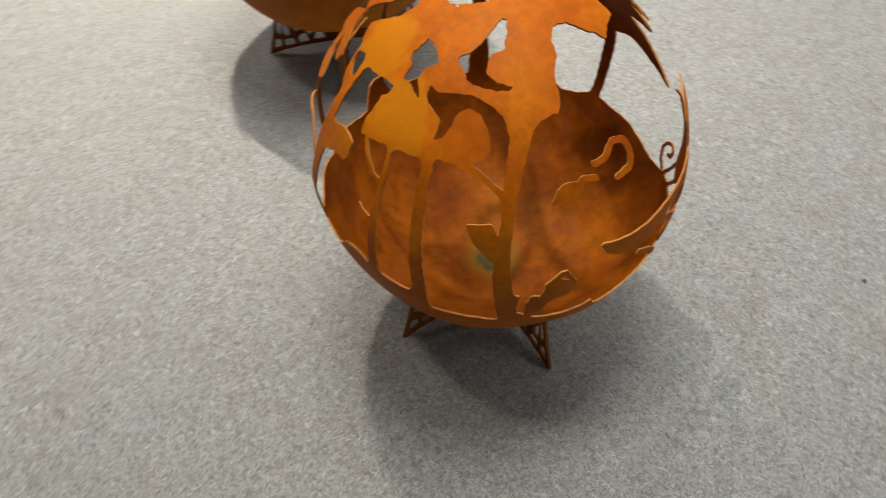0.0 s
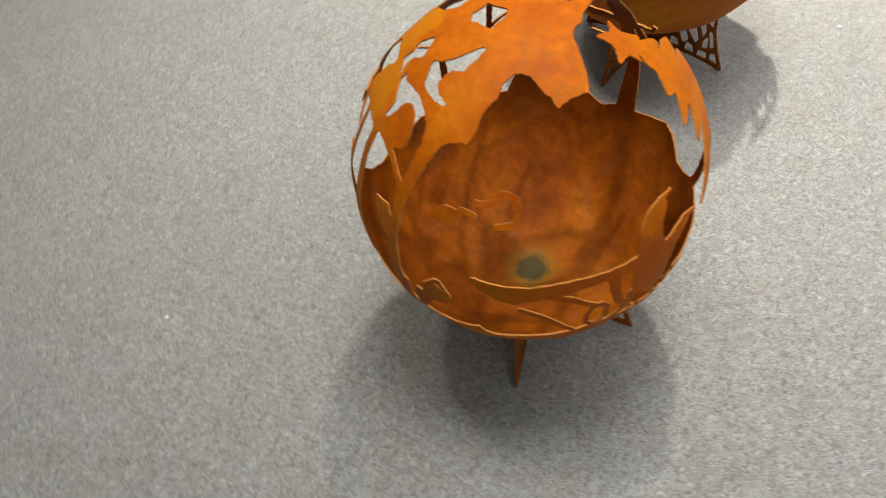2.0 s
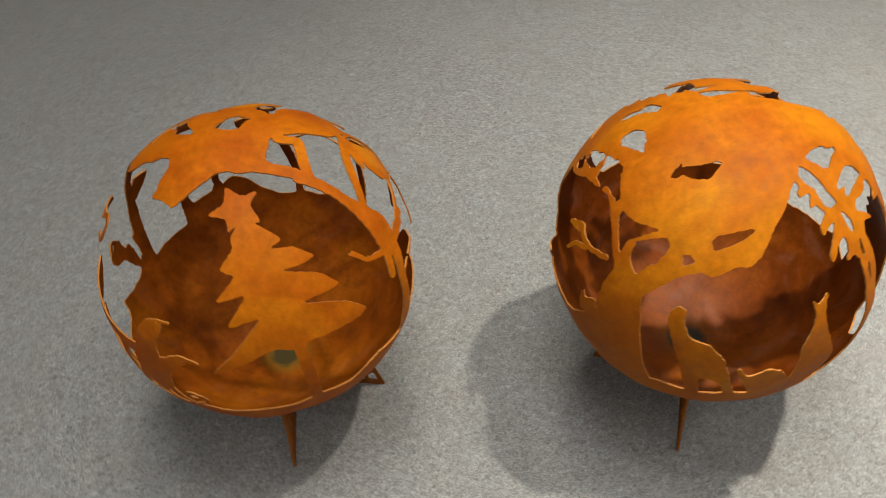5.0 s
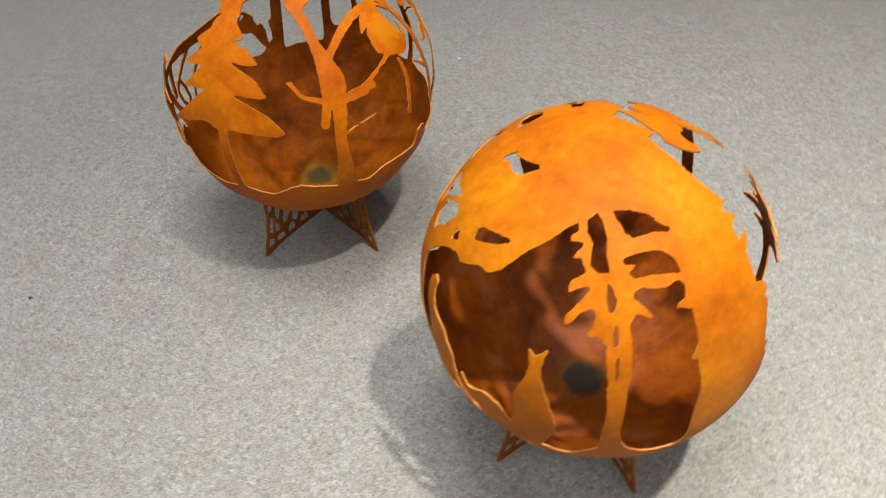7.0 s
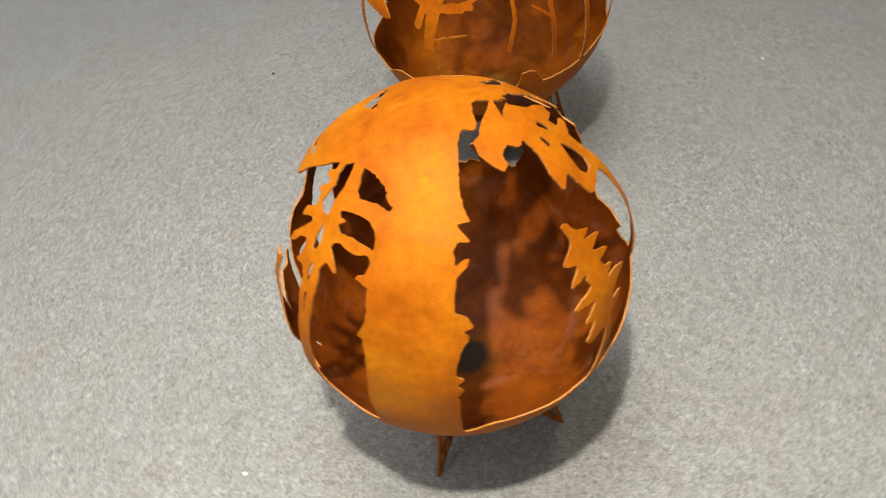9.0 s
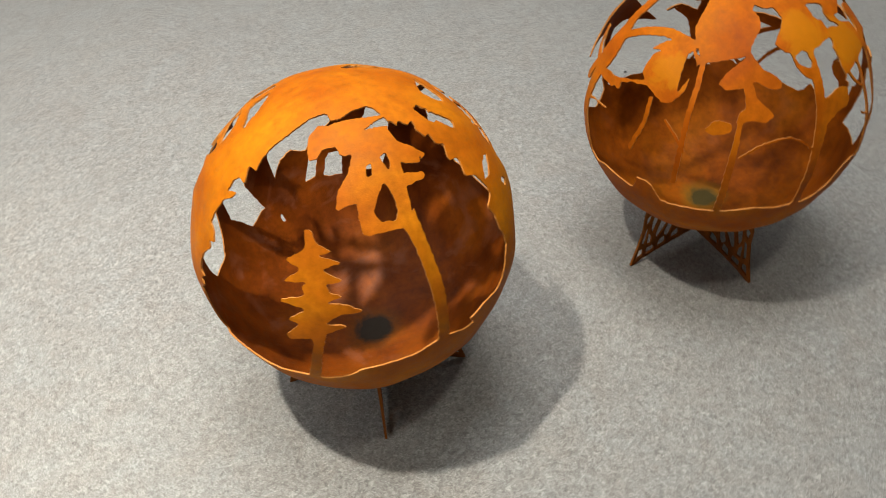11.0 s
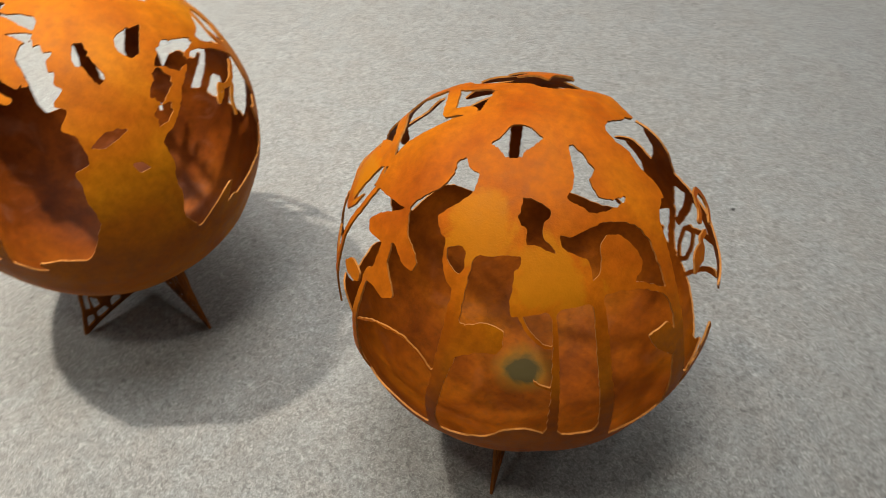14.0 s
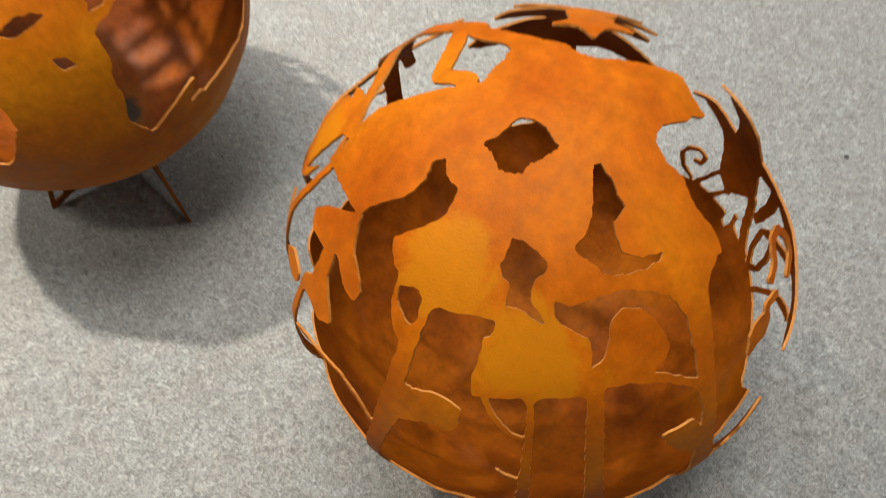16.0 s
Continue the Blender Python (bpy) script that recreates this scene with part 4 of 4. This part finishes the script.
    ("steel", (-90, 68), [(-16.9, 1.5), (-15.8, 5.4), (-13.4, 9.2), (-9.7, 11.2), (-6.8, 9.6), (-2.7, 10.4), (5.5, 8), (14.6, 8.4), (9.2, 2.3), (10.3, -3.3), (14.2, -5.5), (16.1, -7.7), (15, -11.3), (11.6, -11.1), (7.6, -9.6), (6.6, -7), (4.5, -5.5), (1, -5.6), (-2.2, -4.7), (-4.2, -2.6), (-7.5, -1.9), (-7.9, 1.9), (-11.6, 2.8), (-14.4, 0.5)]),
    ("steel", (-97, 51), [(-0.9, 14.5), (11.1, 11.6), (10.6, 2.6), (8.9, -9.2), (8.9, -11.7), (-5, -11.3), (-4.8, -4.1), (-4.3, -0.8), (-10.8, -1.7), (-9, 3.6), (-4.2, 8.7)]),
    ("steel", (-75, 51), [(-4.2, 1.3), (0.1, 0.4), (3.9, -0.5)], (2.2, 1.2)),
    ("steel", (-83, 46), [(2.9, 13.6), (0.4, 3.3), (-1.5, -5.8), (-0.5, -12.4)], (2.4, 1.9)),
    ("gap", (-91, 47), [(1.8, 7.1), (3.1, 2.4), (3.1, -1.9), (1.5, -5.3), (-3.3, -4.1), (-4.4, -0.8), (-1.9, 2.8)]),
    ("gap", (-93, 59), [(-0.6, 1), (1.4, 2), (0.6, -2.1), (-1.5, -2.3)]),
    ("gap", (-81, 59), [(-1.4, 2.6), (1.2, 2.8), (0.6, -0.9), (-1.1, -2.9)]),
    ("gap", (-76, 78), [(-8.5, 1.7), (-3.2, 1.8), (1.5, 1.7), (5.9, 0.2), (6.3, -4.1), (2.1, -2.7), (-4.1, 0.2)]),
    ("gap", (-65, 71), [(-5.8, 1.6), (1, 1.5), (3.6, 0.9), (2, -2.8), (-1.3, -0.6)]),
    ("gap", (-35, 34), [(1.5, 1.8), (3.8, -0.2), (-0.8, -3), (-3.6, -1.7), (-2.1, 0.7)]),
    ("gap", (-30, 60), [(0.7, 4.6), (1.1, 0.8), (1.5, -4.1), (-1.8, -2.9), (-1.8, 0)]),
    ("gap", (-2, 57), [(5.7, 2.6), (1.8, -0.9), (-2.5, -4), (-3.6, -0.5), (-0.6, 2.9)]),
    # shoulder of the broad tree
    ("steel", (-53, -5), [(6.3, 14.2), (0.7, 3.2), (-2.4, -0.2), (-10.6, 1), (-18.8, -0.3), (-10.3, -9.1), (5.9, -18.1), (16.6, -2.8), (15, 13.9)]),
    ("gap", (10, 44), [(0.9, 4.5), (9.5, -2.6), (-0.6, -2.2), (-4.1, -3.4), (-6.7, 2)]),
    ("gap", (-6, 40), [(4, 3.5), (5.6, -0.3), (-1.3, -3.2), (-5.5, -1.1), (-2.1, 1.6)]),
    ("gap", (-34, 34), [(-3.8, 0.5), (4.1, 1.8), (4, -0.9), (-2.9, -2.3)]),
    ("gap", (1, 55), [(-1.7, 4.4), (8, 2.7), (2.4, -1.2), (-2, -4.4), (-4.6, -1.6), (-1.9, 2.7)]),
    ("gap", (-28, 60), [(0.7, 5.4), (0.5, 1.9), (1.7, -2.3), (-0.9, -3.2), (-2.3, -1.2), (-0.8, 2.3)]),
    ("gap", (-34, 34), [(-6.1, -1.2), (-0.2, 1.9), (6.8, 0.6), (2.3, -1.8), (-3.6, -1.7)]),
    ("gap", (14, 43), [(-4.8, 6.1), (2.1, 4), (9.5, -0.9), (5.8, -1.3), (0.3, 0.3), (0.2, -3.1), (-0.6, -5), (-5, -2.9), (-7.4, 1.7)]),
    ("gap", (-5, 40), [(1.9, 5.1), (3.7, 4.2), (3.7, -0.6), (3.2, -2.2), (-2.4, -3.9), (-5.2, -2.8), (-3, -0.7)]),
    ("gap", (-11, 33), [(-0.6, 2.4), (4.3, 1.3), (1.6, -1.3), (-3, -1.1), (-3.6, 0.9)]),
    # rim of the bowl
    ("steel", (-139, -28), [(-41.3, 6.5), (-32.6, 3.6), (-25.2, 10.7), (-8.6, 9.7), (-1.9, 11), (7.8, 12.1), (14.4, 10.2), (35.9, 14.2), (46.9, 12.6), (28.3, -31.3), (1.2, -28), (-26.1, -30.1)]),
    # rim of the bowl
    ("steel", (-28, -25), [(-63, 4.1), (-44.6, 10.1), (-28.6, 11.4), (-16.8, 13.1), (13, 15.2), (22.9, 13.9), (27.7, 12.1), (41.7, 10.6), (47.7, 10), (29.1, -34.4), (-4.7, -31.2), (-37.1, -40.2)]),
    ("steel", (106, -18), [(-4.8, 1.9), (-1, 3), (2.9, 1), (3.7, -6)], (2.5, 2.5)),
    # rim of the bowl
    ("steel", (65, -28), [(-45, 13.2), (-33.5, 18.5), (-24.4, 11.9), (-9.5, 8.6), (-1.9, 10), (15.2, 8.1), (21.1, 9.3), (32.6, 3.6), (40.4, -0.1), (26.7, -30.4), (-0.3, -28), (-27.2, -30.7)]),
    # rim of the bowl
    ("steel", (144, -29), [(-32.4, 3.5), (-27.2, 5.9), (-18.4, 4.5), (-12.2, 7.4), (-8.9, 16.7), (-4.7, 8.9), (10.4, 8.6), (20, 9.4), (32.7, 8.8), (38.4, 7.7), (24.4, -28.4), (1.2, -27), (-21.5, -27.1)]),
]


def leg_plate(z, radius):
    """A flat plate that stands upright along a radius under the shell, cut with leaf-shaped eyes (metres out and up)."""
    r = np.arange(-0.004, 0.216, 0.002)
    h = np.arange(-0.006, 0.230, 0.002)
    px, pz = np.meshgrid(r, h)
    arc = [(a, z - math.sqrt(radius * radius - a * a) + 0.0003) for a in (0.0, 0.04, 0.08, 0.11, 0.14, 0.165)]
    body = arc + [(0.172, 0.150), (0.172, 0.112), (0.182, 0.060), (0.199, 0.001), (0.188, 0.001), (0.160, 0.010), (0.120, 0.018), (0.070, 0.024), (0.0, 0.030)]
    f = inside_distance(px, pz, body)
    eyes = ([(0.166, 0.146), (0.164, 0.118), (0.154, 0.124), (0.148, 0.150)], [(0.165, 0.106), (0.173, 0.064), (0.162, 0.054), (0.154, 0.108)],
            [(0.143, 0.146), (0.149, 0.104), (0.140, 0.080), (0.124, 0.134)], [(0.155, 0.092), (0.156, 0.052), (0.141, 0.050), (0.142, 0.072)],
            [(0.178, 0.046), (0.186, 0.014), (0.164, 0.022), (0.164, 0.042)], [(0.115, 0.134), (0.132, 0.074), (0.122, 0.058), (0.096, 0.098)],
            [(0.156, 0.042), (0.156, 0.020), (0.128, 0.024), (0.134, 0.044)], [(0.118, 0.050), (0.122, 0.026), (0.094, 0.030), (0.100, 0.058)],
            [(0.086, 0.120), (0.106, 0.064), (0.088, 0.046), (0.070, 0.100)], [(0.076, 0.056), (0.082, 0.034), (0.052, 0.036), (0.058, 0.062)])
    for eye in eyes:
        f = np.minimum(f, -inside_distance(px, pz, smooth(eye)))
    grid = np.stack((px, np.zeros(px.shape), pz), -1)
    pts, faces, rim, on, ids = cut_sheet(grid, f * 1000, False)
    side = np.array((0, 0.0025, 0))
    return plate_mesh("leg", pts - side, pts + side, faces, rim, (RUST_LEG,))


def fire_pit(x, y, z, radius, motifs, seed, turns, skins, wide, label):
    pit = new("fire_pit")
    pit.location = (x, y, 0)
    tagged(pit, label, "fire pit", "rusted steel fire pits")
    s = shell("shell", radius, 0.0030, motifs, seed, pit, skins)
    s.location = (0, 0, z)
    s.scale = (wide, 1, 1)
    tagged(s, "cut steel sphere with pale bright cut edges")
    me = leg_plate(z, radius)
    for a in turns:
        leg = tagged(new("leg", me), "dark rusted leg plate with leaf-shaped eyes")
        leg.parent = pit
        leg.rotation_euler = (0, 0, radians(a))
    return pit


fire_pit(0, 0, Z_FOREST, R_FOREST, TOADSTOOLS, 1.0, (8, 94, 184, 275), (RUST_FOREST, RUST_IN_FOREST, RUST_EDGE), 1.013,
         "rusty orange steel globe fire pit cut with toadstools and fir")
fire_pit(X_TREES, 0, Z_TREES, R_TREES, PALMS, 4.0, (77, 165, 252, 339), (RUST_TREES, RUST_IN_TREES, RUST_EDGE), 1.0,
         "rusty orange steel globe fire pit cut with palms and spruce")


# ---- small things on the carpet ----
def crumb(name, x, y, size, mat, label, category, kind=""):
    bm = bmesh.new()
    bmesh.ops.create_icosphere(bm, subdivisions=2, radius=size)
    for v in bm.verts:
        v.co *= 0.7 + 0.6 * noise.noise(v.co * 180 + Vector((x, y, 0)) * 9)
        v.co.z = v.co.z * 0.45 + size * 0.35
    ob = part(name, bm, mat)
    ob.location = (x, y, 0)
    tagged(ob, label, category, "specks on the carpet")
    return ob


crumb("paper_scrap", 0.29, -0.75, 0.005, PAPER, "tiny white paper scrap lying on grey carpet", "scrap")
crumb("paper_scrap", -1.07, 0.44, 0.006, PAPER, "tiny white paper scrap lying on grey carpet", "scrap")
crumb("lint", 0.27, 0.69, 0.006, LINT_DARK, "small dark lint speck on grey carpet", "lint")


def torn_paper(x, y, size, turn, seed):
    bm = bmesh.new()
    bmesh.ops.create_grid(bm, x_segments=10, y_segments=8, size=0.5)
    for v in bm.verts:
        edge = 1 + 0.25 * noise.noise(v.co * 4 + Vector((seed, 0, 0)))
        v.co.x, v.co.y = v.co.x * edge, v.co.y * edge * 0.7
        v.co.z = 0.06 + 0.16 * abs(noise.noise(v.co * 3 + Vector((0, seed, 0))))
        v.co *= size
    bmesh.ops.solidify(bm, geom=bm.faces[:], thickness=0.0006)
    ob = part("torn_paper", bm, PAPER)
    ob.matrix_world = pose(x, y, 0.0006, 0, 0, turn)
    tagged(ob, "crumpled torn white packing paper on the carpet", "paper", "packing paper scraps")


board = part("wooden_board", box(1.3, 0.9, 0.03, (0, 0, 0.015), 0.003), BOARD)
BOARD_X, BOARD_Y, BOARD_TURN = -2.74, 1.62, 38
board.matrix_world = pose(BOARD_X, BOARD_Y, 0, 0, 0, BOARD_TURN)
tagged(board, "reddish brown wooden board lying flat on the carpet", "board")
torn_paper(-1.98, 1.62, 0.12, 20, 1.0)
torn_paper(-1.86, 1.74, 0.08, 70, 5.0)
